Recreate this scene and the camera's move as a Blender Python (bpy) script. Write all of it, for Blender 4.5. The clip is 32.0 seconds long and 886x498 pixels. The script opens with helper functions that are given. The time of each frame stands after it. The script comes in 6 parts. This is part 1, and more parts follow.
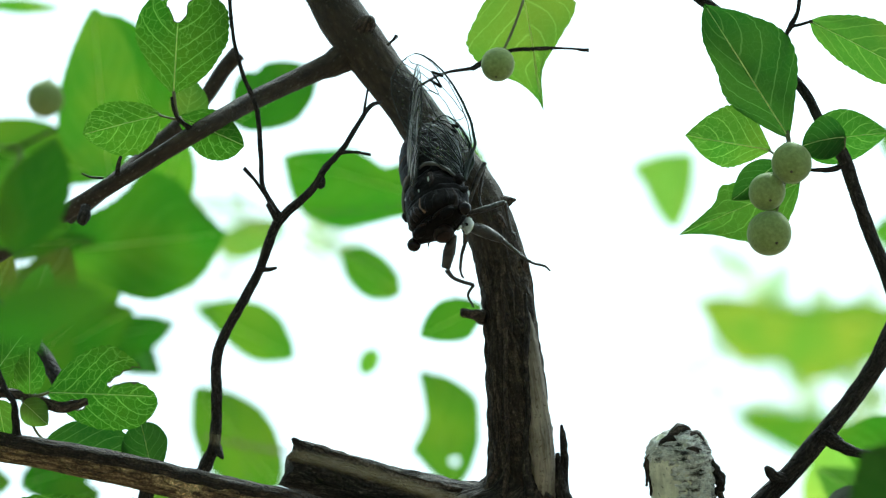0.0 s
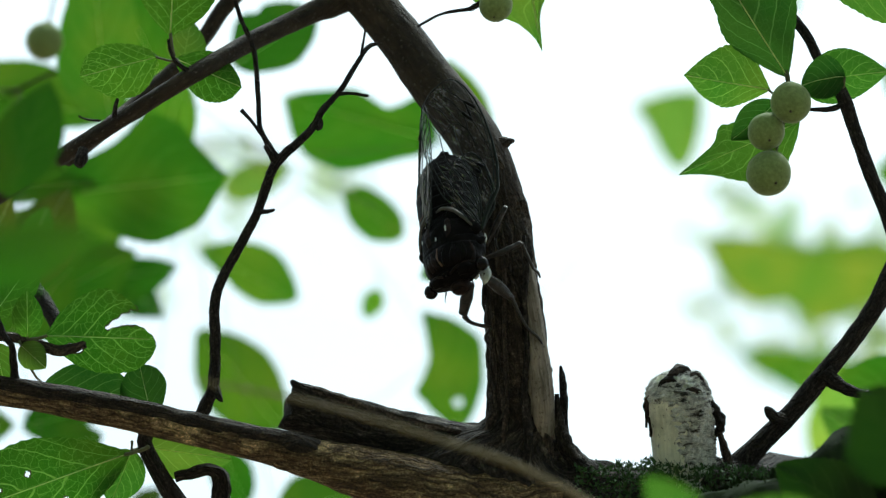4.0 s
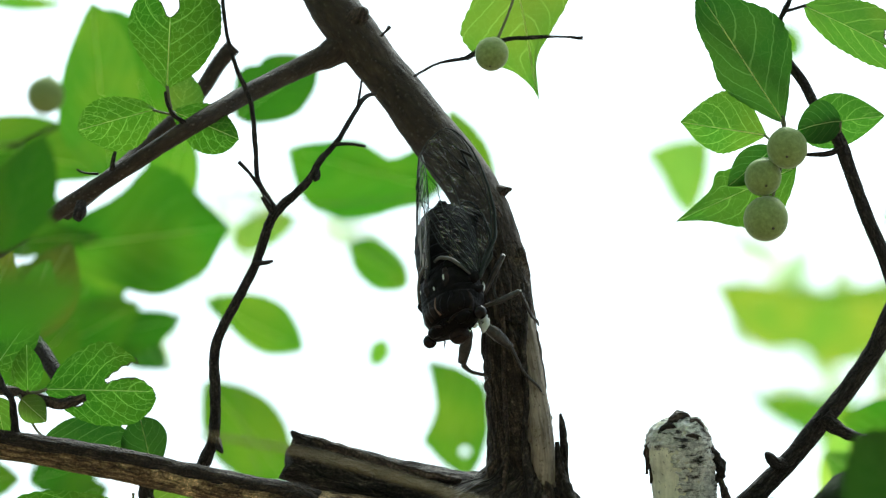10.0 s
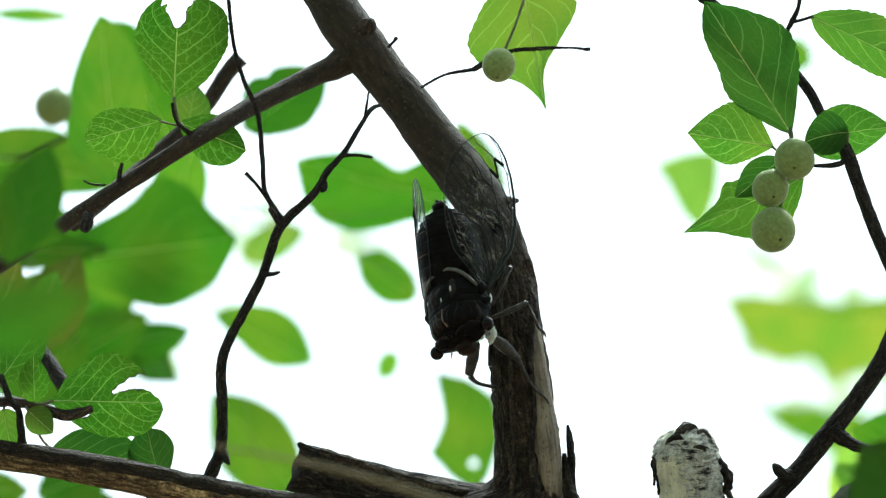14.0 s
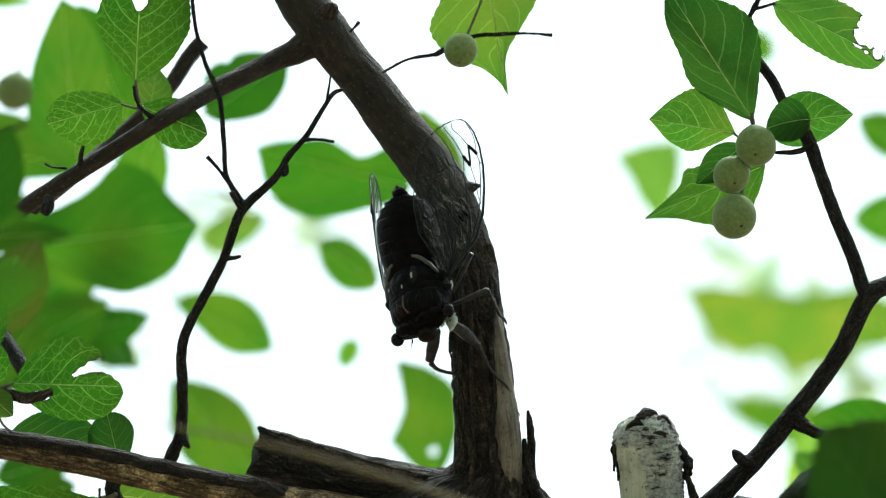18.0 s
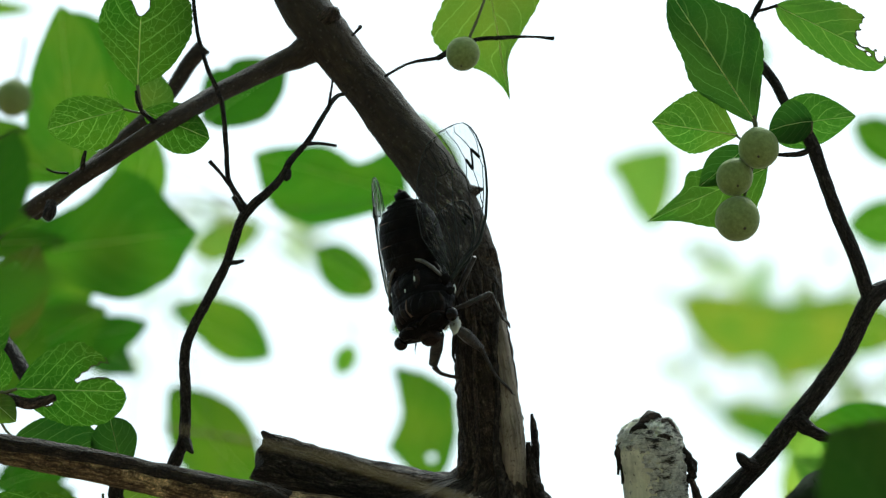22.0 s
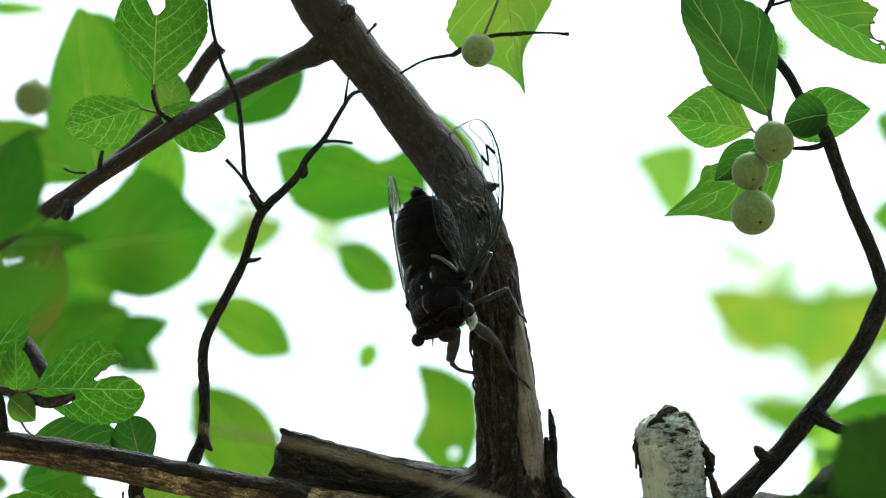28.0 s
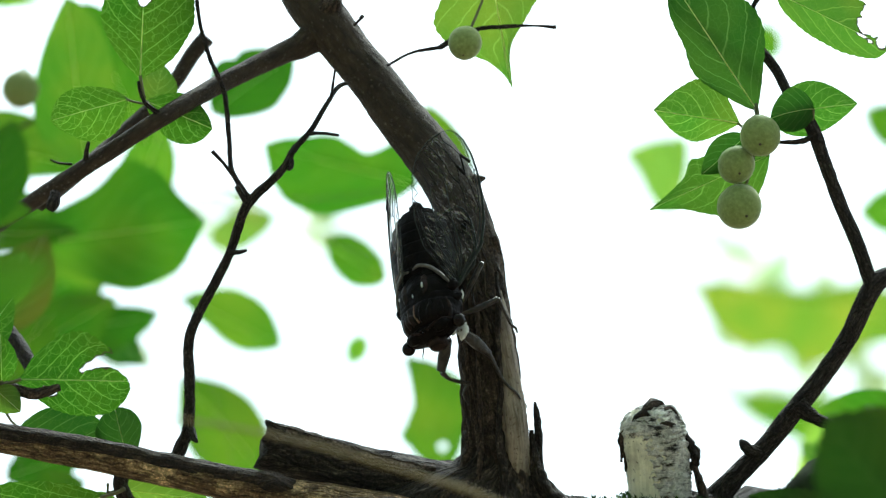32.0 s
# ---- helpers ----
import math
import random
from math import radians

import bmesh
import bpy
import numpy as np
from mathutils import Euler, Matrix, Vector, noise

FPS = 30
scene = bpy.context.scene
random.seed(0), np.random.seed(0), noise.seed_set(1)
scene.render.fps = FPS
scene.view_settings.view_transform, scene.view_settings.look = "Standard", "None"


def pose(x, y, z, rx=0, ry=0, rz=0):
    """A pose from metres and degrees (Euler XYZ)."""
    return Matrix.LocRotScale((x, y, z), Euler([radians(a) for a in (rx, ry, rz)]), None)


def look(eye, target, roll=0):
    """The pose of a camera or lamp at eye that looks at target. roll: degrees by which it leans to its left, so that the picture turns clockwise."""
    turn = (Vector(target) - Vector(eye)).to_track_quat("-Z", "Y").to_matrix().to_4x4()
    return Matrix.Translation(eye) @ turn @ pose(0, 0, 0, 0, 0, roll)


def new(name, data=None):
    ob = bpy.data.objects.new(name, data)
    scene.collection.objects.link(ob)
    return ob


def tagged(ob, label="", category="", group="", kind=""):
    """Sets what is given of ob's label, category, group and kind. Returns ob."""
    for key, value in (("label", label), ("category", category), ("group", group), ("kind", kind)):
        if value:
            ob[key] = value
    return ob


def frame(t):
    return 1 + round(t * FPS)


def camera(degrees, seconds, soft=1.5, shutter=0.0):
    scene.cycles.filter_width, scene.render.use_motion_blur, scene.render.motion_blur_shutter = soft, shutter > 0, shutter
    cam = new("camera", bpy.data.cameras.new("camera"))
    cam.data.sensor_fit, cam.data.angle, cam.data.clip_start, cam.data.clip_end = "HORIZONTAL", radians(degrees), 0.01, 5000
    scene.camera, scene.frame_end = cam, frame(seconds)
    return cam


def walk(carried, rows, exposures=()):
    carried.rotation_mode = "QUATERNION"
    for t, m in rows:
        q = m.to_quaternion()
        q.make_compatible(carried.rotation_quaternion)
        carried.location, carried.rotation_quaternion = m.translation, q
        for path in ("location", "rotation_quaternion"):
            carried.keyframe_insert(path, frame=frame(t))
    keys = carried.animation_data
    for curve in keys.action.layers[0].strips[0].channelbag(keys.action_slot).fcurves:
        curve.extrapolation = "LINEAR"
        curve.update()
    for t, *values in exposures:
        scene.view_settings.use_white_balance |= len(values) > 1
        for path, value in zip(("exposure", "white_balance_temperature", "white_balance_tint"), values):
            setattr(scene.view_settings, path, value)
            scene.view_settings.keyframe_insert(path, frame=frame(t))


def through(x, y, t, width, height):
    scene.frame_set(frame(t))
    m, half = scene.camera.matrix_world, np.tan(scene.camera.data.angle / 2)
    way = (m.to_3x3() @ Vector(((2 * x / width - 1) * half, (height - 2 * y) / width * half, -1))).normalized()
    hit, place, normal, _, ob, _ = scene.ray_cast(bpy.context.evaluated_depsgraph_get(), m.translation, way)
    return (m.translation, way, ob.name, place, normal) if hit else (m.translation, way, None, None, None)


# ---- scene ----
# ---- camera: held by hand, looking up into a tree from about a metre ----
cam = camera(14, 32.0, 1.3)
cam.data.dof.use_dof = True
cam.data.dof.focus_distance = 1.012
cam.data.dof.aperture_fstop = 12.5
PATH = [
    (0.0, look((-0.0105, -0.9575, 1.6515), (0.00130, -0.00156, 2.00260), 0.52)),
    (0.5, look((-0.0094, -0.9536, 1.6510), (-0.00023, 0.00102, 2.00569), 0.64)),
    (1.0, look((-0.0085, -0.9526, 1.6512), (-0.00089, 0.00241, 2.00485), 0.81)),
    (1.5, look((-0.0084, -0.9533, 1.6507), (-0.00390, 0.00252, 2.00238), 0.79)),
    (2.0, look((-0.0079, -0.9537, 1.6526), (-0.00305, 0.00829, 1.98692), 0.99)),
    (2.5, look((-0.0086, -0.9542, 1.6531), (-0.00051, 0.00925, 1.98298), 1.11)),
    (4.5, look((-0.0062, -0.9550, 1.6521), (0.00229, 0.00566, 1.99009), 0.23)),
    (5.0, look((-0.0058, -0.9552, 1.6512), (0.00245, 0.00459, 1.99149), 0.26)),
    (5.5, look((-0.0042, -0.9547, 1.6510), (0.00251, 0.00437, 1.99348), 0.20)),
    (6.0, look((-0.0027, -0.9545, 1.6511), (0.00426, 0.00434, 1.99436), 0.11)),
    (6.5, look((-0.0011, -0.9558, 1.6526), (0.00070, 0.00387, 1.99358), 0.15)),
    (7.0, look((0.0004, -0.9555, 1.6522), (0.00117, 0.00401, 1.99361), 0.17)),
    (7.5, look((0.0005, -0.9559, 1.6517), (0.00760, 0.00338, 1.99353), -0.06)),
    (8.0, look((0.0008, -0.9563, 1.6516), (0.00670, 0.00248, 1.99499), -0.12)),
    (8.5, look((-0.0005, -0.9564, 1.6517), (0.00068, 0.00127, 1.99832), -0.09)),
    (9.0, look((-0.0001, -0.9568, 1.6518), (-0.00000, 0.00017, 2.00006), -0.00)),
    (9.5, look((-0.0012, -0.9560, 1.6527), (0.00363, 0.00154, 1.99955), -0.16)),
    (10.0, look((-0.0013, -0.9563, 1.6523), (0.00235, 0.00066, 2.00057), -0.20)),
    (10.5, look((0.0002, -0.9559, 1.6522), (0.00263, 0.00113, 2.00039), -0.18)),
    (11.0, look((0.0013, -0.9561, 1.6517), (0.00615, 0.00113, 1.99941), -0.24)),
    (11.5, look((0.0009, -0.9574, 1.6511), (0.00801, -0.00028, 1.99892), -0.29)),
    (12.0, look((-0.0002, -0.9564, 1.6516), (0.00599, 0.00058, 2.00001), -0.47)),
    (12.5, look((-0.0008, -0.9557, 1.6512), (0.00055, 0.00024, 2.00243), -0.35)),
    (13.0, look((-0.0011, -0.9549, 1.6520), (0.00177, 0.00152, 2.00189), -0.44)),
    (13.5, look((-0.0008, -0.9551, 1.6522), (0.00051, 0.00082, 2.00355), -0.31)),
    (15.5, look((0.0018, -0.9558, 1.6504), (0.00348, -0.00042, 2.00306), 0.20)),
    (16.0, look((0.0015, -0.9559, 1.6505), (0.00260, -0.00092, 2.00428), 0.25)),
    (16.5, look((0.0032, -0.9548, 1.6505), (0.00674, 0.00103, 2.00203), 0.08)),
    (17.0, look((0.0010, -0.9548, 1.6501), (0.01196, 0.00122, 2.00106), -0.12)),
    (17.5, look((0.0005, -0.9544, 1.6495), (0.01148, 0.00143, 2.00091), -0.09)),
    (18.0, look((-0.0002, -0.9545, 1.6497), (0.01134, 0.00176, 1.99983), -0.08)),
    (18.5, look((-0.0026, -0.9530, 1.6491), (0.00691, 0.00219, 2.00219), -0.13)),
    (19.0, look((-0.0036, -0.9538, 1.6488), (0.00869, 0.00125, 2.00224), -0.16)),
    (19.5, look((-0.0028, -0.9546, 1.6482), (0.01313, 0.00116, 1.99948), -0.29)),
    (20.0, look((-0.0030, -0.9552, 1.6486), (0.01231, 0.00109, 1.99858), -0.30)),
    (20.5, look((-0.0038, -0.9536, 1.6488), (0.01045, 0.00236, 1.99982), -0.31)),
    (21.0, look((-0.0045, -0.9534, 1.6483), (0.01169, 0.00251, 1.99925), -0.34)),
    (21.5, look((-0.0056, -0.9534, 1.6474), (0.00996, 0.00169, 2.00072), -0.35)),
    (22.0, look((-0.0049, -0.9525, 1.6481), (0.01052, 0.00260, 2.00126), -0.39)),
    (22.5, look((-0.0035, -0.9538, 1.6484), (0.01138, 0.00164, 2.00069), -0.35)),
    (23.0, look((-0.0042, -0.9536, 1.6484), (0.01325, 0.00161, 2.00120), -0.38)),
    (23.5, look((-0.0047, -0.9531, 1.6490), (0.01129, 0.00184, 2.00266), -0.49)),
    (24.0, look((-0.0042, -0.9542, 1.6494), (0.00931, 0.00092, 2.00262), -0.47)),
    (24.5, look((-0.0025, -0.9534, 1.6482), (0.01226, 0.00160, 2.00165), -0.52)),
    (26.5, look((-0.0029, -0.9569, 1.6486), (0.01335, -0.00045, 1.99816), -0.84)),
    (27.0, look((-0.0023, -0.9558, 1.6484), (0.01176, 0.00045, 1.99858), -1.00)),
    (27.5, look((-0.0015, -0.9558, 1.6472), (0.00495, -0.00091, 2.00108), -0.89)),
    (28.0, look((-0.0013, -0.9553, 1.6473), (0.00577, 0.00031, 1.99930), -0.69)),
    (28.5, look((-0.0007, -0.9535, 1.6466), (0.00423, 0.00202, 1.99886), -0.65)),
    (29.0, look((-0.0005, -0.9537, 1.6468), (0.00513, 0.00234, 1.99772), -0.67)),
    (29.5, look((-0.0006, -0.9539, 1.6456), (0.01061, 0.00296, 1.99411), -0.70)),
    (30.0, look((-0.0001, -0.9544, 1.6457), (0.00452, -0.00079, 2.00328), -0.57)),
    (30.5, look((0.0002, -0.9527, 1.6456), (0.00645, 0.00220, 1.99970), -0.57)),
    (31.0, look((0.0004, -0.9538, 1.6465), (0.00645, 0.00160, 1.99910), -0.42)),
    (31.5, look((0.0008, -0.9528, 1.6468), (0.00640, 0.00345, 1.99719), -0.47)),
    (32.0, look((0.0014, -0.9547, 1.6470), (0.00971, 0.00151, 1.99750), -0.49)),
]
EXPOSURE = ((0, 1.08), (1, 1.08), (2, 1.06), (2.5, 0.92), (4.5, 0.4), (5, 0.4), (6, 0.66), (7, 0.82), (8, 0.9), (9, 1.14), (11, 1.16), (16, 1.18), (17, 1.16), (18, 0.88), (19, 0.86), (20, 0.64), (21, 0.56), (24, 0.46), (24.5, 0.43), (26.5, 0.02), (27, 0.06), (27.5, 0.6), (28, 1.06), (30, 1.14), (32, 1.15))
walk(cam, PATH, [(t, e, 5550 if t < 3 else 5850, -12 if t < 3 else -6) for t, e in EXPOSURE])

# ---- sky and sun: bright overcast ----
world = bpy.data.worlds.new("sky")
scene.world = world
world.use_nodes = True
wn, wl = world.node_tree.nodes, world.node_tree.links
sky = wn.new("ShaderNodeTexSky")
sky.sky_type = "NISHITA"
sky.sun_disc = False
sky.sun_elevation, sky.sun_rotation = radians(62), radians(20)
sky.air_density, sky.dust_density, sky.ozone_density = 1.0, 6.0, 1.0
veil = wn.new("ShaderNodeHueSaturation")
veil.inputs["Saturation"].default_value = 0.45
wl.new(sky.outputs["Color"], veil.inputs["Color"])
wl.new(veil.outputs["Color"], wn["Background"].inputs["Color"])
wn["Background"].inputs["Strength"].default_value = 0.15
sun = new("sun", bpy.data.lights.new("sun", "SUN"))
sun.data.energy, sun.data.angle, sun.data.color = 1.2, radians(14), (1.0, 0.96, 0.9)
sun.matrix_basis = look((1.2, 2.8, 6.0), (0, 0, 0))


# ---- materials ----
def mat(name):
    m = bpy.data.materials.new(name)
    m.use_nodes = True
    n, l = m.node_tree.nodes, m.node_tree.links
    return m, n, l, n["Principled BSDF"]


def noise_tex(n, l, scale, detail=6, rough=0.6, coord="Object", stretch=None):
    tc = n.new("ShaderNodeTexCoord")
    t = n.new("ShaderNodeTexNoise")
    t.inputs["Scale"].default_value, t.inputs["Detail"].default_value, t.inputs["Roughness"].default_value = scale, detail, rough
    if stretch:
        mp = n.new("ShaderNodeMapping")
        mp.inputs["Scale"].default_value = stretch
        l.new(tc.outputs[coord], mp.inputs["Vector"])
        l.new(mp.outputs["Vector"], t.inputs["Vector"])
    else:
        l.new(tc.outputs[coord], t.inputs["Vector"])
    return t.outputs["Fac"]


def ramp(n, l, fac, stops):
    r = n.new("ShaderNodeValToRGB")
    el = r.color_ramp.elements
    while len(el) < len(stops):
        el.new(0.5)
    for e, (p, c) in zip(el, stops):
        e.position, e.color = p, (*c, 1)
    l.new(fac, r.inputs["Fac"])
    return r.outputs["Color"]


def mixc(n, l, fac, a, b, mode="MIX"):
    m = n.new("ShaderNodeMix")
    m.data_type, m.blend_type = "RGBA", mode
    if isinstance(fac, float):
        m.inputs[0].default_value = fac
    else:
        l.new(fac, m.inputs[0])
    for sock, v in ((m.inputs[6], a), (m.inputs[7], b)):
        if isinstance(v, tuple):
            sock.default_value = (*v, 1)
        else:
            l.new(v, sock)
    return m.outputs[2]


def bump(n, l, bsdf, height, strength, dist):
    b = n.new("ShaderNodeBump")
    b.inputs["Strength"].default_value, b.inputs["Distance"].default_value = strength, dist
    l.new(height, b.inputs["Height"])
    l.new(b.outputs["Normal"], bsdf.inputs["Normal"])


def calc(n, l, op, a, b=None, c=None):
    m = n.new("ShaderNodeMath")
    m.operation = op
    for sock, v in zip(m.inputs, (a, b, c)):
        if v is None:
            continue
        if isinstance(v, (int, float)):
            sock.default_value = v
        else:
            l.new(v, sock)
    return m.outputs[0]


def bark_material(name, dark, mid, light, grain=1.0, patch=0.6):
    m, n, l, b = mat(name)
    ridges = noise_tex(n, l, 1.0, 9, 0.75, "UV", (620 * grain, 75 * grain, 1))
    cracks = n.new("ShaderNodeTexVoronoi")
    cracks.feature = "DISTANCE_TO_EDGE"
    cracks.inputs["Scale"].default_value = 1.0
    mp = n.new("ShaderNodeMapping")
    mp.inputs["Scale"].default_value = (330 * grain, 60 * grain, 1)
    tc = n.new("ShaderNodeTexCoord")
    warp = n.new("ShaderNodeTexNoise")
    warp.inputs["Scale"].default_value = 190
    l.new(tc.outputs["UV"], warp.inputs["Vector"])
    l.new(mixc(n, l, 0.006, tc.outputs["UV"], warp.outputs["Color"], "ADD"), mp.inputs["Vector"])
    l.new(mp.outputs["Vector"], cracks.inputs["Vector"])
    crack = ramp(n, l, cracks.outputs["Distance"], [(0.0, (0, 0, 0)), (0.16, (1, 1, 1))])
    blots = noise_tex(n, l, 60, 6, 0.7)
    fine = noise_tex(n, l, 1500, 4, 0.7)
    c = ramp(n, l, ridges, [(0.34, dark), (0.5, mid), (0.66, light)])
    spots = ramp(n, l, blots, [(patch, (0, 0, 0)), (patch + 0.08, (0.7, 0.7, 0.7))])
    c = mixc(n, l, spots, c, tuple(min(1, x * 1.5) for x in light))
    c = mixc(n, l, calc(n, l, "MULTIPLY_ADD", crack, -0.6, 0.6), c, tuple(x * 0.6 for x in dark))
    c = mixc(n, l, 0.8, c, ramp(n, l, fine, [(0.36, (0.4, 0.385, 0.37)), (0.54, (1.0, 1.0, 1.0)), (0.68, (2.3, 2.2, 2.1))]), "MULTIPLY")
    l.new(c, b.inputs["Base Color"])
    b.inputs["Roughness"].default_value = 0.74
    b.inputs["Specular IOR Level"].default_value = 0.22
    h = calc(n, l, "ADD", calc(n, l, "MULTIPLY_ADD", fine, 0.3, ridges), calc(n, l, "MULTIPLY", crack, 0.6))
    bump(n, l, b, h, 1.0, 0.0022)
    return m


def limb_bark(name, start, end):
    """Bark of one limb: coarse and cracked at its foot, smooth and finely dotted with lenticels past start to end metres along it."""
    m = bark_material(name, (0.015, 0.011, 0.008), (0.064, 0.046, 0.033), (0.17, 0.13, 0.096), 1.2, 0.68)
    n, l = m.node_tree.nodes, m.node_tree.links
    rough = n["Principled BSDF"]
    young = n.new("ShaderNodeBsdfPrincipled")
    broad = noise_tex(n, l, 70, 5, 0.6)
    grain = noise_tex(n, l, 1.0, 5, 0.6, "UV", (500, 170, 1))
    dots = n.new("ShaderNodeTexVoronoi")
    dots.inputs["Scale"].default_value = 1.0
    tc, mp = n.new("ShaderNodeTexCoord"), n.new("ShaderNodeMapping")
    mp.inputs["Scale"].default_value = (760, 520, 1)
    l.new(tc.outputs["UV"], mp.inputs["Vector"])
    l.new(mp.outputs["Vector"], dots.inputs["Vector"])
    fine = noise_tex(n, l, 2100, 3, 0.6)
    spot = ramp(n, l, dots.outputs["Distance"], [(0.1, (1, 1, 1)), (0.3, (0, 0, 0))])
    spot = calc(n, l, "MULTIPLY", spot, ramp(n, l, fine, [(0.45, (0, 0, 0)), (0.6, (0.8, 0.8, 0.8))]))
    c = ramp(n, l, grain, [(0.3, (0.017, 0.012, 0.009)), (0.55, (0.04, 0.028, 0.018)), (0.75, (0.075, 0.056, 0.038))])
    c = mixc(n, l, 0.8, c, ramp(n, l, broad, [(0.35, (0.7, 0.68, 0.66)), (0.65, (1.25, 1.22, 1.18))]), "MULTIPLY")
    c = mixc(n, l, spot, c, (0.15, 0.12, 0.095))
    l.new(c, young.inputs["Base Color"])
    young.inputs["Roughness"].default_value, young.inputs["Specular IOR Level"].default_value = 0.7, 0.3
    bump(n, l, young, calc(n, l, "MULTIPLY_ADD", spot, 0.8, calc(n, l, "MULTIPLY_ADD", fine, 0.5, grain)), 1.0, 0.0009)
    sep = n.new("ShaderNodeSeparateXYZ")
    l.new(tc.outputs["UV"], sep.inputs[0])
    edge = calc(n, l, "ADD", sep.outputs["Y"], calc(n, l, "MULTIPLY_ADD", broad, 0.05, -0.025))
    t = n.new("ShaderNodeMapRange")
    l.new(edge, t.inputs[0])
    t.inputs[1].default_value, t.inputs[2].default_value = start, end
    mx = n.new("ShaderNodeMixShader")
    l.new(t.outputs[0], mx.inputs[0])
    l.new(rough.outputs[0], mx.inputs[1])
    l.new(young.outputs[0], mx.inputs[2])
    l.new(mx.outputs[0], n["Material Output"].inputs["Surface"])
    return m


LIMB = limb_bark("limb_bark", 0.085, 0.115)
BRANCH = limb_bark("young_branch_bark", -0.3, -0.2)
BARK = bark_material("weathered_bark", (0.026, 0.021, 0.018), (0.098, 0.07, 0.053), (0.19, 0.143, 0.108), 1.2, 0.68)
BARK_BROWN = bark_material("brown_bark", (0.025, 0.016, 0.01), (0.22, 0.14, 0.07), (0.68, 0.48, 0.24), 1.5, 0.56)
BARK_DARK = bark_material("dark_twig_bark", (0.015, 0.012, 0.011), (0.04, 0.032, 0.028), (0.1, 0.083, 0.07), 1.9, 0.68)
BARK_UPPER = bark_material("dark_brown_upper_bark", (0.016, 0.011, 0.008), (0.048, 0.033, 0.022), (0.12, 0.085, 0.055), 1.9, 0.7)
ROTTEN = bark_material("rotten_black_wood", (0.01, 0.0075, 0.006), (0.044, 0.034, 0.027), (0.15, 0.12, 0.096), 1.5)


def weathered_wood(name, dark, light, speck):
    """Smooth barkless wood: faint long grain, a few dark specks and stains."""
    m, n, l, b = mat(name)
    long_grain = noise_tex(n, l, 1.0, 6, 0.65, "UV", (900, 60, 1))
    stain = noise_tex(n, l, 130, 5, 0.65)
    specks = noise_tex(n, l, 900, 3, 0.6)
    c = ramp(n, l, long_grain, [(0.32, dark), (0.68, light)])
    c = mixc(n, l, 0.7, c, ramp(n, l, stain, [(0.36, (0.5, 0.5, 0.47)), (0.55, (1, 1, 1)), (0.75, (1.15, 1.12, 1.05))]), "MULTIPLY")
    c = mixc(n, l, ramp(n, l, specks, [(speck, (0, 0, 0)), (speck + 0.05, (0.75, 0.75, 0.75))]), c, (0.07, 0.055, 0.04))
    l.new(c, b.inputs["Base Color"])
    b.inputs["Roughness"].default_value = 0.75
    b.inputs["Specular IOR Level"].default_value = 0.3
    bump(n, l, b, calc(n, l, "MULTIPLY_ADD", specks, -0.4, long_grain), 0.6, 0.0006)
    return m


BARE = weathered_wood("bare_grey_wood", (0.11, 0.088, 0.068), (0.36, 0.3, 0.235), 0.6)
SMOOTH = weathered_wood("smooth_dead_wood", (0.72, 0.68, 0.5), (0.92, 0.88, 0.7), 0.62)


def pale_bark():
    m, n, l, b = mat("peeling_pale_bark")
    blots = noise_tex(n, l, 1.0, 9, 0.8, "UV", (240, 980, 1))
    broad = noise_tex(n, l, 170, 4, 0.6)
    fine = noise_tex(n, l, 900, 5, 0.7)
    f = calc(n, l, "ADD", calc(n, l, "MULTIPLY", blots, 0.62), calc(n, l, "MULTIPLY", broad, 0.38))
    c = ramp(n, l, f, [(0.425, (0.014, 0.012, 0.011)), (0.455, (0.17, 0.15, 0.125)), (0.48, (0.66, 0.63, 0.57)), (0.56, (0.94, 0.92, 0.85))])
    c = mixc(n, l, 0.5, c, ramp(n, l, fine, [(0.38, (0.3, 0.3, 0.28)), (0.56, (1.3, 1.3, 1.27))]), "MULTIPLY")
    l.new(c, b.inputs["Base Color"])
    b.inputs["Roughness"].default_value = 0.85
    bump(n, l, b, f, 1.0, 0.003)
    return m


PALE = pale_bark()



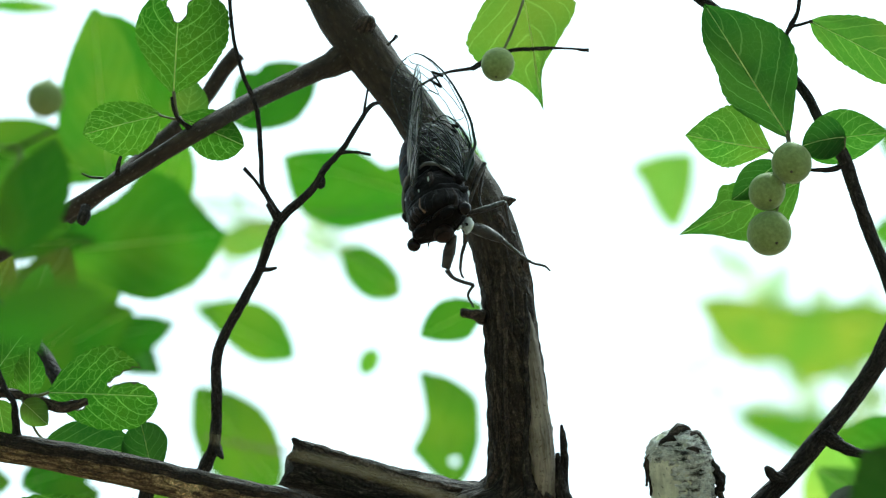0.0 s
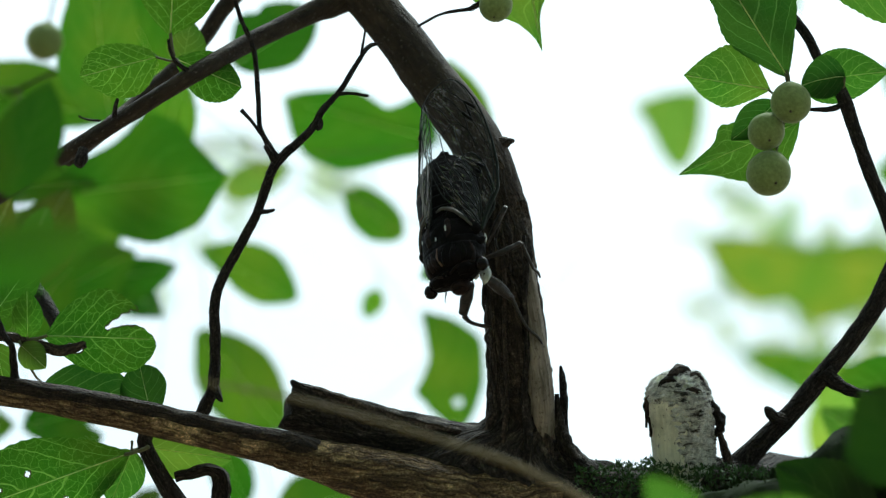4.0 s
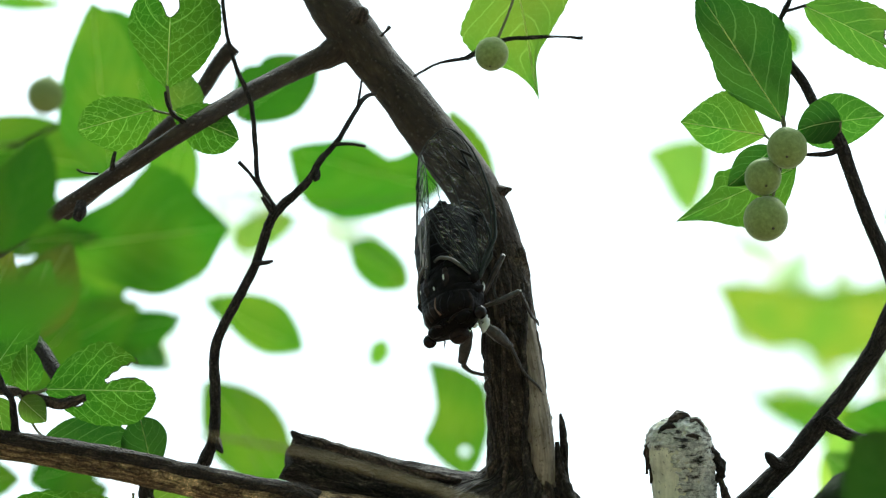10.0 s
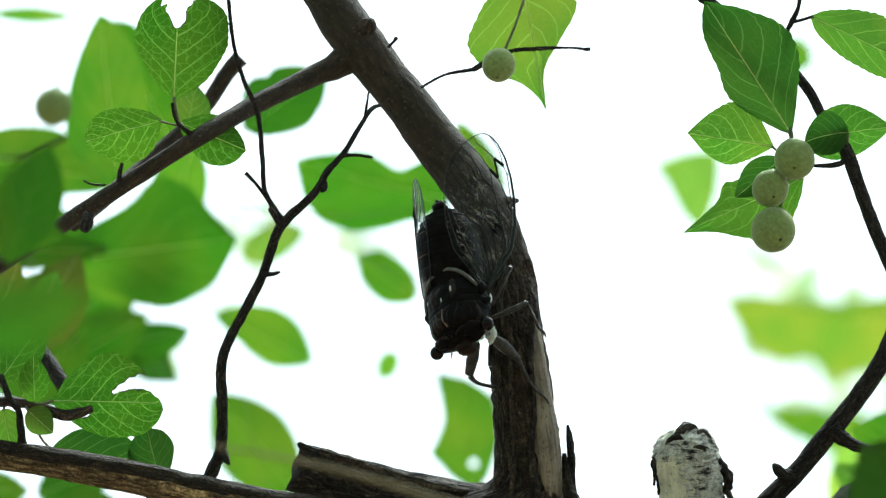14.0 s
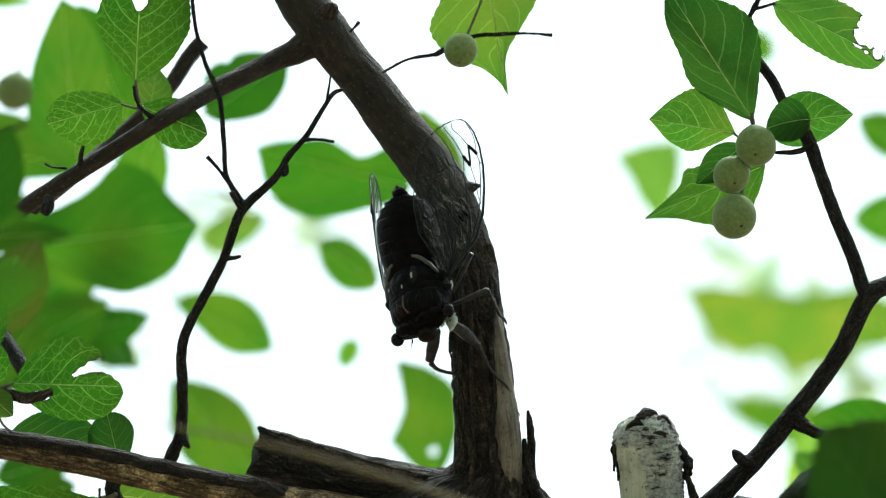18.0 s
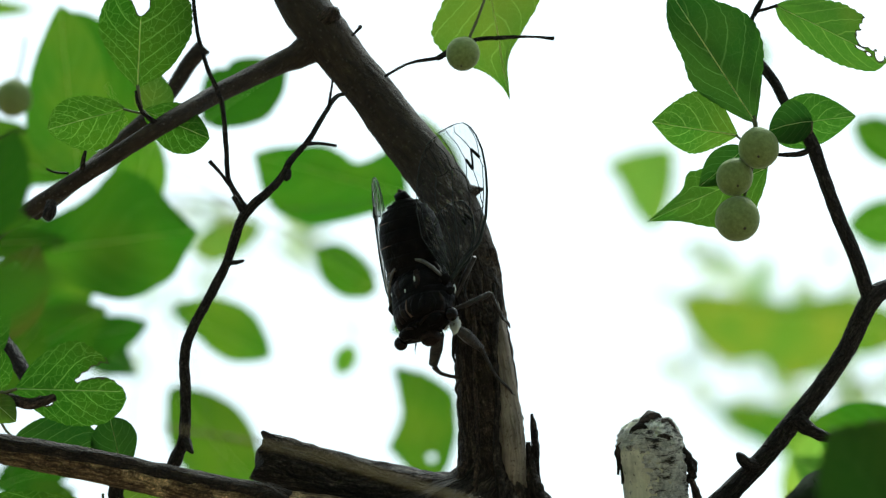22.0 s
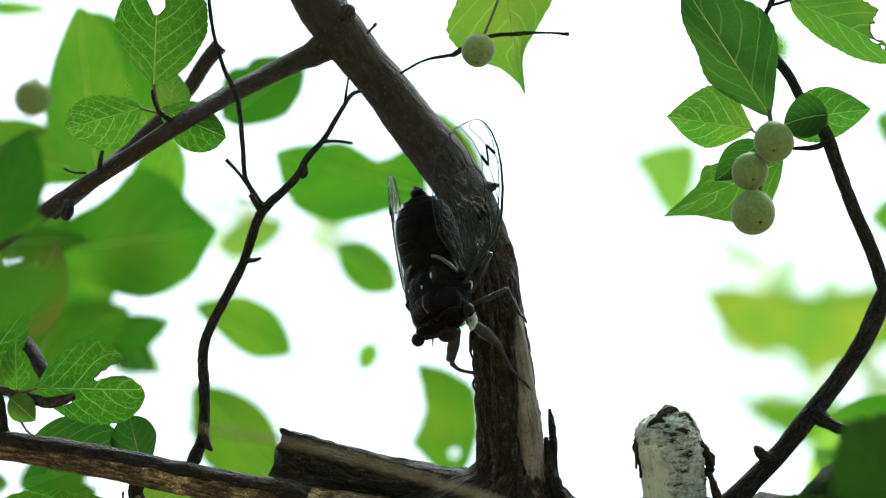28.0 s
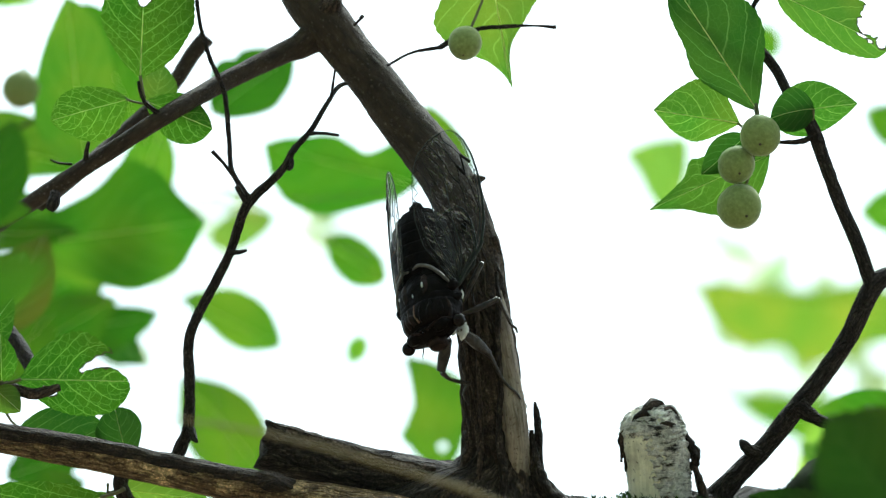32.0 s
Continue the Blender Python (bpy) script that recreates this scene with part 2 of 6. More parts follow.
def leaf_material(name, under, through, blotch=0.35, vein=0.95, mesh=0.5):
    """A thin leaf: side veins branch from the midrib and a fine net fills the fields between them."""
    m, n, l, b = mat(name)
    tc = n.new("ShaderNodeTexCoord")
    warp = n.new("ShaderNodeTexNoise")
    warp.inputs["Scale"].default_value = 260
    l.new(tc.outputs["UV"], warp.inputs["Vector"])
    uvw = mixc(n, l, 0.0022, tc.outputs["UV"], warp.outputs["Color"], "ADD")
    cells = n.new("ShaderNodeTexVoronoi")
    cells.feature = "DISTANCE_TO_EDGE"
    cells.inputs["Scale"].default_value = 400
    l.new(uvw, cells.inputs["Vector"])
    fine = n.new("ShaderNodeTexVoronoi")
    fine.feature = "DISTANCE_TO_EDGE"
    fine.inputs["Scale"].default_value = 1300
    l.new(uvw, fine.inputs["Vector"])
    sp = n.new("ShaderNodeUVMap")
    sp.uv_map = "span"
    sep = n.new("ShaderNodeSeparateXYZ")
    l.new(sp.outputs["UV"], sep.inputs[0])
    x = calc(n, l, "ABSOLUTE", sep.outputs["X"])
    wob = calc(n, l, "MULTIPLY_ADD", warp.outputs["Fac"], 0.044, -0.022)
    rise = calc(n, l, "MULTIPLY", calc(n, l, "POWER", x, 1.3), 0.42)
    side = calc(n, l, "SIGN", sep.outputs["X"])
    s = calc(n, l, "ADD", calc(n, l, "SUBTRACT", sep.outputs["Y"], rise), calc(n, l, "MULTIPLY_ADD", side, 0.03, wob))
    saw = calc(n, l, "PINGPONG", calc(n, l, "DIVIDE", s, 0.19), 0.5)
    edge = calc(n, l, "MULTIPLY_ADD", x, -0.02, 0.042)
    soft = n.new("ShaderNodeMapRange")
    soft.interpolation_type = "SMOOTHSTEP"
    l.new(calc(n, l, "DIVIDE", saw, edge), soft.inputs[0])
    soft.inputs[1].default_value, soft.inputs[2].default_value, soft.inputs[3].default_value, soft.inputs[4].default_value = 0.5, 1.5, 1.0, 0.0
    net = ramp(n, l, cells.outputs["Distance"], [(0.0, (mesh,) * 3), (0.045, (0, 0, 0))])
    net2 = ramp(n, l, fine.outputs["Distance"], [(0.0, (0.12, 0.12, 0.12)), (0.1, (0, 0, 0))])
    rib = ramp(n, l, x, [(0.008, (1, 1, 1)), (0.024, (0, 0, 0))])
    mask = calc(n, l, "MAXIMUM", calc(n, l, "MAXIMUM", calc(n, l, "MAXIMUM", soft.outputs[0], rib), net), net2)
    mask = calc(n, l, "MULTIPLY", mask, vein)
    big = noise_tex(n, l, 32, 3, 0.5)
    info = n.new("ShaderNodeObjectInfo")
    tone = ramp(n, l, info.outputs["Random"], [(0.0, (0.84, 0.86, 0.84)), (1.0, (1.15, 1.1, 1.05))])

    def coloured(c):
        pale = (c[0] * 2.7 + 0.06, c[1] * 1.75 + 0.075, c[2] * 2.3 + 0.03)
        yell = (c[0] * 2.4, c[1] * 1.3, c[2] * 1.4)
        k = mixc(n, l, ramp(n, l, big, [(0.42, (0, 0, 0)), (0.68, (blotch, blotch, blotch))]), c, yell)
        k = mixc(n, l, mask, k, pale)
        return mixc(n, l, 1.0, k, tone, "MULTIPLY")

    l.new(coloured(under), b.inputs["Base Color"])
    b.inputs["Roughness"].default_value = 0.5
    b.inputs["Specular IOR Level"].default_value = 0.16
    bump(n, l, b, mask, 0.6, 0.0004)
    tr = n.new("ShaderNodeBsdfTranslucent")
    l.new(coloured(through), tr.inputs["Color"])
    mx = n.new("ShaderNodeMixShader")
    mx.inputs[0].default_value = 0.55
    l.new(b.outputs[0], mx.inputs[1])
    l.new(tr.outputs[0], mx.inputs[2])
    l.new(mx.outputs[0], n["Material Output"].inputs["Surface"])
    return m


LEAF = leaf_material("leaf_green", (0.042, 0.105, 0.016), (0.047, 0.158, 0.01), 0.75, 0.88, 0.45)
LEAF_NET = leaf_material("leaf_netted_green", (0.028, 0.08, 0.009), (0.038, 0.145, 0.005), 0.6, 1.3, 0.55)
LEAF_BACK = leaf_material("back_leaf_green", (0.038, 0.1, 0.014), (0.042, 0.17, 0.006), 0.6, 0.3, 0.1)
LEAF_BACK_PALE = leaf_material("back_leaf_light_green", (0.06, 0.145, 0.026), (0.085, 0.255, 0.012), 0.7, 0.3, 0.1)
LEAF_DARK = leaf_material("leaf_dark_green", (0.026, 0.074, 0.016), (0.02, 0.084, 0.007), 0.5, 0.55, 0.3)
LEAF_LIGHT = leaf_material("leaf_light_green", (0.06, 0.13, 0.026), (0.078, 0.215, 0.016), 0.8, 0.6, 0.3)
# near leaves at lower right, their shade darkened into the colour
LEAF_SHADE_DEEP = leaf_material("leaf_shade_deep_green", (0.02, 0.045, 0.009), (0.016, 0.05, 0.004), 0.7, 0.15, 0.1)
# backlight and sky bleed are put into this paler green
LEAF_BACKLIT = leaf_material("backlit_leaf_pale_green", (0.1, 0.17, 0.04), (0.2, 0.4, 0.04), 0.5, 0.2, 0.1)
# darker copy for near leaves at left, with shade in the colour
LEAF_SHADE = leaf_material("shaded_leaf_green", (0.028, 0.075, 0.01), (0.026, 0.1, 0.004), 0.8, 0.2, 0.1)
# far leaves: distance haze is put into these two paler colours
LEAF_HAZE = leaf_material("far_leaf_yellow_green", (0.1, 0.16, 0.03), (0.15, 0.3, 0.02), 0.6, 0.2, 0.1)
LEAF_MIST = leaf_material("far_hazed_leaf", (0.16, 0.24, 0.09), (0.32, 0.52, 0.2), 0.5, 0.2, 0.1)
LEAF_OLIVE = leaf_material("back_leaf_olive", (0.05, 0.09, 0.02), (0.055, 0.125, 0.009), 0.9, 0.6, 0.3)
LEAF_FAR = leaf_material("leaf_far_green", (0.055, 0.135, 0.02), (0.074, 0.215, 0.009), 0.6, 0.3, 0.1)


def plain(name, colour, rough=0.5, metal=0.0, vary=0.25, scale=300, bumpy=0.3, dist=0.0002, spec=0.5):
    m, n, l, b = mat(name)
    f = noise_tex(n, l, scale, 5, 0.6)
    lo, hi = tuple(c * (1 - vary) for c in colour), tuple(min(1, c * (1 + vary)) for c in colour)
    l.new(ramp(n, l, f, [(0.3, lo), (0.7, hi)]), b.inputs["Base Color"])
    b.inputs["Roughness"].default_value, b.inputs["Metallic"].default_value = rough, metal
    b.inputs["Specular IOR Level"].default_value = spec
    if bumpy:
        bump(n, l, b, f, bumpy, dist)
    return m


VEIN = leaf_material("leaf_midrib", (0.62, 0.7, 0.36), (0.7, 0.85, 0.4), 0.2, 0.0)
FRUIT = plain("downy_fruit_skin", (0.205, 0.262, 0.082), 0.75, 0, 0.25, 900, 0.5, 0.00015, 0.25)
bsdf = FRUIT.node_tree.nodes["Principled BSDF"]
bsdf.inputs["Sheen Weight"].default_value, bsdf.inputs["Sheen Roughness"].default_value = 0.55, 0.4
bsdf.inputs["Sheen Tint"].default_value = (0.9, 0.95, 0.8, 1)
SCORCHED = plain("browned_leaf_edge", (0.05, 0.034, 0.016), 0.8)
FRUIT_TIP = plain("fruit_scar", (0.05, 0.04, 0.025), 0.8)
CALYX = plain("fruit_calyx", (0.2, 0.26, 0.1), 0.7)
STALK = plain("green_brown_stalk", (0.11, 0.11, 0.05), 0.7)
MOSS = plain("moss", (0.035, 0.075, 0.016), 0.9, 0, 0.4, 400, 0.5, 0.0005)
SOIL = plain("leaf_litter_ground", (0.21, 0.17, 0.12), 0.95, 0, 0.5, 3, 0.6, 0.02)
MOSSY = plain("dark_moss", (0.016, 0.026, 0.008), 0.9, 0, 0.6, 120, 0.8, 0.002, 0.1)
GRASS = plain("dry_stem", (0.16, 0.12, 0.04), 0.7)
CHITIN = plain("black_chitin", (0.0048, 0.0036, 0.0034), 0.45, 0, 0.8, 260, 1.0, 0.0009, 0.055)
CHITIN_BROWN = plain("brown_black_chitin", (0.016, 0.0085, 0.006), 0.45, 0, 0.85, 420, 0.9, 0.0007, 0.12)
RIDGE = plain("dull_pale_ridge", (0.085, 0.08, 0.07), 0.4, 0, 0.6, 500)
OCHRE = plain("ochre_marking", (0.12, 0.06, 0.03), 0.5, 0, 0.6, 500)
WAX = plain("white_wax_bloom", (0.7, 0.71, 0.67), 0.7)
EYE = plain("compound_eye", (0.006, 0.003, 0.003), 0.12, 0, 0.3, 700, 0.1, 0.0001, 0.16)
LEG = plain("leg_chitin", (0.02, 0.0145, 0.012), 0.34, 0, 0.85, 700, 1.0, 0.0008, 0.5)
LEG_HIGHLIGHT = plain("leg_edge_highlight", (0.1, 0.082, 0.07), 0.35, 0, 0.5, 700, 0.4, 0.0003, 0.5)
WVEIN = plain("wing_vein_dark", (0.008, 0.0075, 0.007), 0.5, 0, 0.3, 300, 0.3, 0.0002, 0.1)
WVEIN_GREEN = plain("wing_vein_greenish", (0.016, 0.021, 0.018), 0.45, 0, 0.3, 300, 0.3, 0.0002, 0.2)


def membrane():
    """Clear film with short slanting wrinkles that catch the light; glossier at a glancing angle."""
    m, n, l, b = mat("wing_membrane")
    n.remove(b)
    tc = n.new("ShaderNodeTexCoord")
    turn = n.new("ShaderNodeMapping")
    turn.inputs["Rotation"].default_value = (0, 0, radians(-38))
    l.new(tc.outputs["UV"], turn.inputs["Vector"])
    size = n.new("ShaderNodeMapping")
    size.inputs["Scale"].default_value = (300, 1250, 1)
    l.new(turn.outputs["Vector"], size.inputs["Vector"])
    wt = n.new("ShaderNodeTexNoise")
    wt.inputs["Scale"].default_value, wt.inputs["Detail"].default_value = 1.0, 2.0
    l.new(size.outputs["Vector"], wt.inputs["Vector"])
    w = wt.outputs["Fac"]
    patches = noise_tex(n, l, 1.0, 2, 0.5, "UV", (130, 110, 1))
    bp = n.new("ShaderNodeBump")
    bp.inputs["Strength"].default_value, bp.inputs["Distance"].default_value = 0.8, 0.0006
    l.new(w, bp.inputs["Height"])
    t = n.new("ShaderNodeBsdfTransparent")
    t.inputs["Color"].default_value = (0.76, 0.79, 0.79, 1)
    g = n.new("ShaderNodeBsdfGlossy")
    g.inputs["Roughness"].default_value = 0.4
    g.inputs["Color"].default_value = (1.0, 0.92, 0.88, 1)
    l.new(bp.outputs["Normal"], g.inputs["Normal"])
    mx = n.new("ShaderNodeMixShader")
    wrinkle = ramp(n, l, w, [(0.53, (0.002, 0.002, 0.002)), (0.63, (0.17, 0.17, 0.17))])
    here = ramp(n, l, patches, [(0.38, (0.05, 0.05, 0.05)), (0.58, (1, 1, 1))])
    lw = n.new("ShaderNodeLayerWeight")
    lw.inputs["Blend"].default_value = 0.35
    graze = calc(n, l, "MULTIPLY", calc(n, l, "POWER", lw.outputs["Facing"], 3.2), 0.9)
    fac = calc(n, l, "MAXIMUM", calc(n, l, "MULTIPLY", wrinkle, here), graze)
    l.new(calc(n, l, "MINIMUM", fac, 0.85), mx.inputs[0])
    film = n.new("ShaderNodeBsdfTranslucent")
    film.inputs["Color"].default_value = (0.85, 0.8, 0.78, 1)
    haze = n.new("ShaderNodeMixShader")
    haze.inputs[0].default_value = 0.006
    l.new(t.outputs[0], haze.inputs[1])
    l.new(film.outputs[0], haze.inputs[2])
    l.new(haze.outputs[0], mx.inputs[1])
    l.new(g.outputs[0], mx.inputs[2])
    l.new(mx.outputs[0], n["Material Output"].inputs["Surface"])
    return m


MEMBRANE = membrane()

# ---- building helpers ----
ORIGIN = Vector((0, 0, 2.0))
LEAN = radians(20)
CL, SL = math.cos(LEAN), math.sin(LEAN)
BASE = {}


def at(u, v, w=0.0):
    """A place in the tree's frame, in mm: right, up and back, leaning back 20 degrees about a point 2 m over the ground."""
    return ORIGIN + Vector((u, w * CL - v * SL, w * SL + v * CL)) / 1000


def thing(name, base, label, category, group="", kind=""):
    e = new(name)
    e.empty_display_size = 0.02
    e.matrix_basis = Matrix.Translation(base)
    BASE[e.name] = Vector(base)
    return tagged(e, label, category, group, kind)


def part(name, data, material, parent, label=""):
    """Links a mesh, or a list of world points and faces with optional UVs, as one mesh object under a thing or a part."""
    base = BASE.get(parent.name, Vector((0, 0, 0)))
    if isinstance(data, bpy.types.Mesh):
        me = data
    else:
        vs, fs, uv = data[:3]
        me = bpy.data.meshes.new(name)
        me.from_pydata([v - base for v in vs], [], fs)
        if uv:
            layer = me.uv_layers.new(name="UVMap")
            for loop in me.loops:
                layer.data[loop.index].uv = uv[loop.vertex_index]
        if len(data) > 3:
            layer = me.uv_layers.new(name="span")
            for loop in me.loops:
                layer.data[loop.index].uv = data[3][loop.vertex_index]
        me.shade_smooth()
        me.update()
    if not me.materials:
        me.materials.append(material)
    ob = new(name, me)
    ob.parent = parent
    BASE[ob.name] = base
    if label:
        ob["label"] = label
    return ob


def spline(pts, step):
    """Catmull-Rom through points of any dimension."""
    p = [np.array(q, float) for q in pts]
    p = [2 * p[0] - p[1]] + p + [2 * p[-1] - p[-2]]
    out = []
    for i in range(1, len(p) - 2):
        k = max(2, int(np.linalg.norm((p[i + 1] - p[i])[:3]) / step))
        for j in range(k):
            t = j / k
            out.append(0.5 * (2 * p[i] + (p[i + 1] - p[i - 1]) * t + (2 * p[i - 1] - 5 * p[i] + 4 * p[i + 1] - p[i + 2]) * t * t
                              + (3 * p[i] - p[i - 1] - 3 * p[i + 1] + p[i + 2]) * t ** 3))
    out.append(p[-2])
    return out


def tube(pts, sides=14, step=3.0, rough=0.0, grain=0.25, seed=0, frame_of=at, ragged=0.0, calm=None):
    """A tapered, knobbly limb along points (u, v, w, radius) in mm. calm: from where to where along it the knobbles die down."""
    path = spline(pts, step)
    vs, fs, uv = [], [], []
    run = 0.0
    side = None
    for i, q in enumerate(path):
        c = np.array(q[:3])
        d = np.array(path[min(i + 1, len(path) - 1)][:3]) - np.array(path[max(i - 1, 0)][:3])
        d = d / (np.linalg.norm(d) + 1e-9)
        if side is None:
            side = np.cross(d, (0.0, 0.0, 1.0) if abs(d[2]) < 0.9 else (1.0, 0.0, 0.0))
        side = side - d * side.dot(d)
        side = side / (np.linalg.norm(side) + 1e-9)
        up = np.cross(d, side)
        if i:
            run += float(np.linalg.norm(c - np.array(path[i - 1][:3])))
        for k in range(sides):
            a = 2 * math.pi * k / sides
            r = max(q[3], 0.02)
            if rough:
                n1 = noise.noise(Vector((math.cos(a) * 1.3 + seed, math.sin(a) * 1.3, run * 0.035 + seed)))
                n2 = noise.noise(Vector((math.cos(a) * r * grain * 2.4, math.sin(a) * r * grain * 2.4 + seed, run * grain * 0.35)))
                r *= 1 + rough * (float(np.interp(run, calm, (1.0, 0.3))) if calm else 1.0) * (n1 * 0.8 + n2)
            end = ragged * noise.noise(Vector((math.cos(a) * 2, math.sin(a) * 2 + seed, 3.3))) if i in (0, len(path) - 1) else 0.0
            v = c + side * math.cos(a) * r + up * math.sin(a) * r + d * end
            vs.append(frame_of(*v))
            uv.append((k / sides * 2 * math.pi * r / 1000 if k <= sides / 2 else (sides - k) / sides * 2 * math.pi * r / 1000, run / 1000))
    m = len(path)
    for i in range(m - 1):
        for k in range(sides):
            k2 = (k + 1) % sides
            fs.append((i * sides + k, i * sides + k2, (i + 1) * sides + k2, (i + 1) * sides + k))
    for ring, flip in ((0, True), (m - 1, False)):
        c = sum((vs[ring * sides + k] for k in range(sides)), Vector()) / sides
        vs.append(c)
        uv.append((0.0, run / 1000))
        for k in range(sides):
            f = (ring * sides + k, ring * sides + (k + 1) % sides, len(vs) - 1)
            fs.append(f[::-1] if flip else f)
    return vs, fs, uv


def blob(c, radii, turn=None, rings=10, sides=16, rough=0.0, freq=0.3, seed=0, frame_of=at):
    """A rounded lump, radii in mm along its own axes."""
    turn = turn or Matrix.Identity(3)
    vs, fs, uv = [], [], []
    for i in range(rings + 1):
        th = math.pi * i / rings
        for k in range(sides):
            a = 2 * math.pi * k / sides
            d = Vector((math.sin(th) * math.cos(a), math.sin(th) * math.sin(a), math.cos(th)))
            s = 1 + rough * noise.noise(d * (1 / max(freq, 0.01)) * 0.6 + Vector((seed, seed * 2, 0)))
            p = turn @ Vector((d.x * radii[0] * s, d.y * radii[1] * s, d.z * radii[2] * s))
            vs.append(frame_of(c[0] + p.x, c[1] + p.y, c[2] + p.z))
            uv.append((a * radii[0] / 1000, th * radii[2] / 1000))
    for i in range(rings):
        for k in range(sides):
            k2 = (k + 1) % sides
            fs.append((i * sides + k, (i + 1) * sides + k, (i + 1) * sides + k2, i * sides + k2))
    return vs, fs, uv


def leaf_sheet(base, tip, width, roll=0.0, fold=0.15, sag=0.06, broad=0.8, point=0.75, wave=0.03, seed=0, bites=(), rows=46, cols=14, teeth=0.03, curve=0.0, tipped=0.85, outline=None):
    """A leaf blade and its veins. base and tip: (u, v, w) in mm. roll: degrees about the midrib. bites: (along, across, radius), across -1 to 1.
    outline: optional (along, half width to the left, to the right) of an uneven blade, seen from the base."""
    b, t = Vector(base), Vector(tip)
    axis = t - b
    length = axis.length
    axis.normalize()
    side = axis.cross(Vector((0, 0, -1)))
    side.normalize()
    side = Matrix.Rotation(radians(roll), 3, axis) @ side
    norm = side.cross(axis)
    if norm.z > 0:
        norm = -norm

    shape = np.array(spline(((0.0, 0.0, 0.0), *outline, (1.0, 0.0, 0.0)), 0.02)) if outline else None

    def half(s, x=1.0):
        s = min(max(s, 0.0), 1.0)
        if outline:
            h = max(float(np.interp(s, shape[:, 0], shape[:, 1 if x >= 0 else 2])), 0.0)
            return h * (1 + teeth * (abs((s * 15 + seed) % 1 - 0.5) * 2 - 0.5) + 0.03 * noise.noise(Vector((s * 7, seed, x))))
        h = max(math.sin(math.pi * s ** broad), 0.0) ** (point if s ** broad < 0.5 else tipped)
        return width / 2 * h * (1 + teeth * abs((s * 15 + seed) % 1 - 0.5) * 2)

    def place(s, x, lift=0.0):
        """x: -1 to 1 across the blade."""
        h = half(s, x) * x
        z = -fold * abs(h) + sag * length * (s - 0.4) ** 2 * -1.5 + wave * width * noise.noise(Vector((s * 3 + seed, x * 1.5, seed)))
        p = b + axis * (s * length) + side * h + norm * (z + lift)
        p = p + side * (curve * length * math.sin(math.pi * s))
        return at(p.x, p.y, p.z)

    vs, fs, uv, span, browned = [], [], [], [], []
    for i in range(rows + 1):
        s = i / rows
        for j in range(cols + 1):
            x = -1 + 2 * j / cols
            vs.append(place(s, x))
            uv.append((half(s, x) * x / 1000, s * length / 1000))
            span.append((x, s))
    for i in range(rows):
        for j in range(cols):
            s, x = (i + 0.5) / rows, -1 + 2 * (j + 0.5) / cols
            gone = any(math.hypot((s - bs) * length, (x - bx) * half(s, x)) < br * (1 + 0.35 * noise.noise(Vector((s * 9, x * 6, seed)))) for bs, bx, br in bites)
            if not gone:
                if rows >= 100 and any(math.hypot((s - bs) * length, (x - bx) * half(s, x)) < br * (1 + 0.35 * noise.noise(Vector((s * 9, x * 6, seed)))) + 0.32 * (1 + noise.noise(Vector((s * 40, x * 25, seed)))) for bs, bx, br in bites):
                    browned.append(len(fs))
                k = i * (cols + 1) + j
                fs.append((k, k + 1, k + cols + 2, k + cols + 1))
    vein_v, vein_f, vein_uv = [], [], []

    def rib(line, r0, r1):
        o = len(vein_v)
        m = len(line)
        for i, (s, x) in enumerate(line):
            r = r0 + (r1 - r0) * i / (m - 1)
            h = max(half(s), 0.3)
            along = abs(line[-1][1] - line[0][1]) < 0.05
            da, ds = (r / h, 0.0) if along else (0.0, r / length)
            for k, (sx, sl) in enumerate(((-1, 0.0), (0, 0.5), (1, 0.0))):
                vein_v.append(place(s + ds * sx, x + da * sx, 0.06 + sl * r))
                vein_uv.append((0, 0))
        for i in range(m - 1):
            for k in range(2):
                a = o + i * 3 + k
                vein_f.append((a, a + 1, a + 4, a + 3))

    def clear(s, x):
        return not any(math.hypot((s - bs) * length, (x - bx) * half(s)) < br * 1.2 for bs, bx, br in bites)

    mid = [(i / 20 * 0.97, 0.0) for i in range(21)]
    cut = next((i for i, q in enumerate(mid) if not clear(*q)), len(mid))
    if cut > 2:
        rib(mid[:cut], min(0.007 * width, 0.19), 0.08)
    return (vs, fs, uv, span), (vein_v, vein_f, vein_uv), browned


def leaf(tree, base, tip, width, material=None, stem=None, veins=True, label="", **kw):
    """A leaf with its blade, raised veins and stalk, as a part of a tree."""
    blade, ribs, browned = leaf_sheet(base, tip, width, **kw)
    ob = part("leaf", blade, material or LEAF, tree, label)
    if browned:
        ob.data.materials.append(SCORCHED)
        for k in browned:
            ob.data.polygons[k].material_index = 1
    if veins and ribs[1]:
        part("midrib", ribs, VEIN, ob)
    if stem:
        b = np.array(base)
        s = np.array(stem)
        mid = (b + s) / 2 + np.array((0, -0.06 * np.linalg.norm(b - s), 0))
        ax = np.array(tip) - b
        inner = b + ax * 0.03
        r = 0.02 * width
        r = min(max(r, 0.35), 0.8) if np.linalg.norm(b - s) < 40 else (0.16 if np.linalg.norm(b - s) < 160 else 0.05)
        part("leaf_stalk", tube([(*s, r * 1.2), (*mid, r), (*inner, r)], 7, max(2.0, np.linalg.norm(b - s) / 24)), STALK, ob)
    return ob


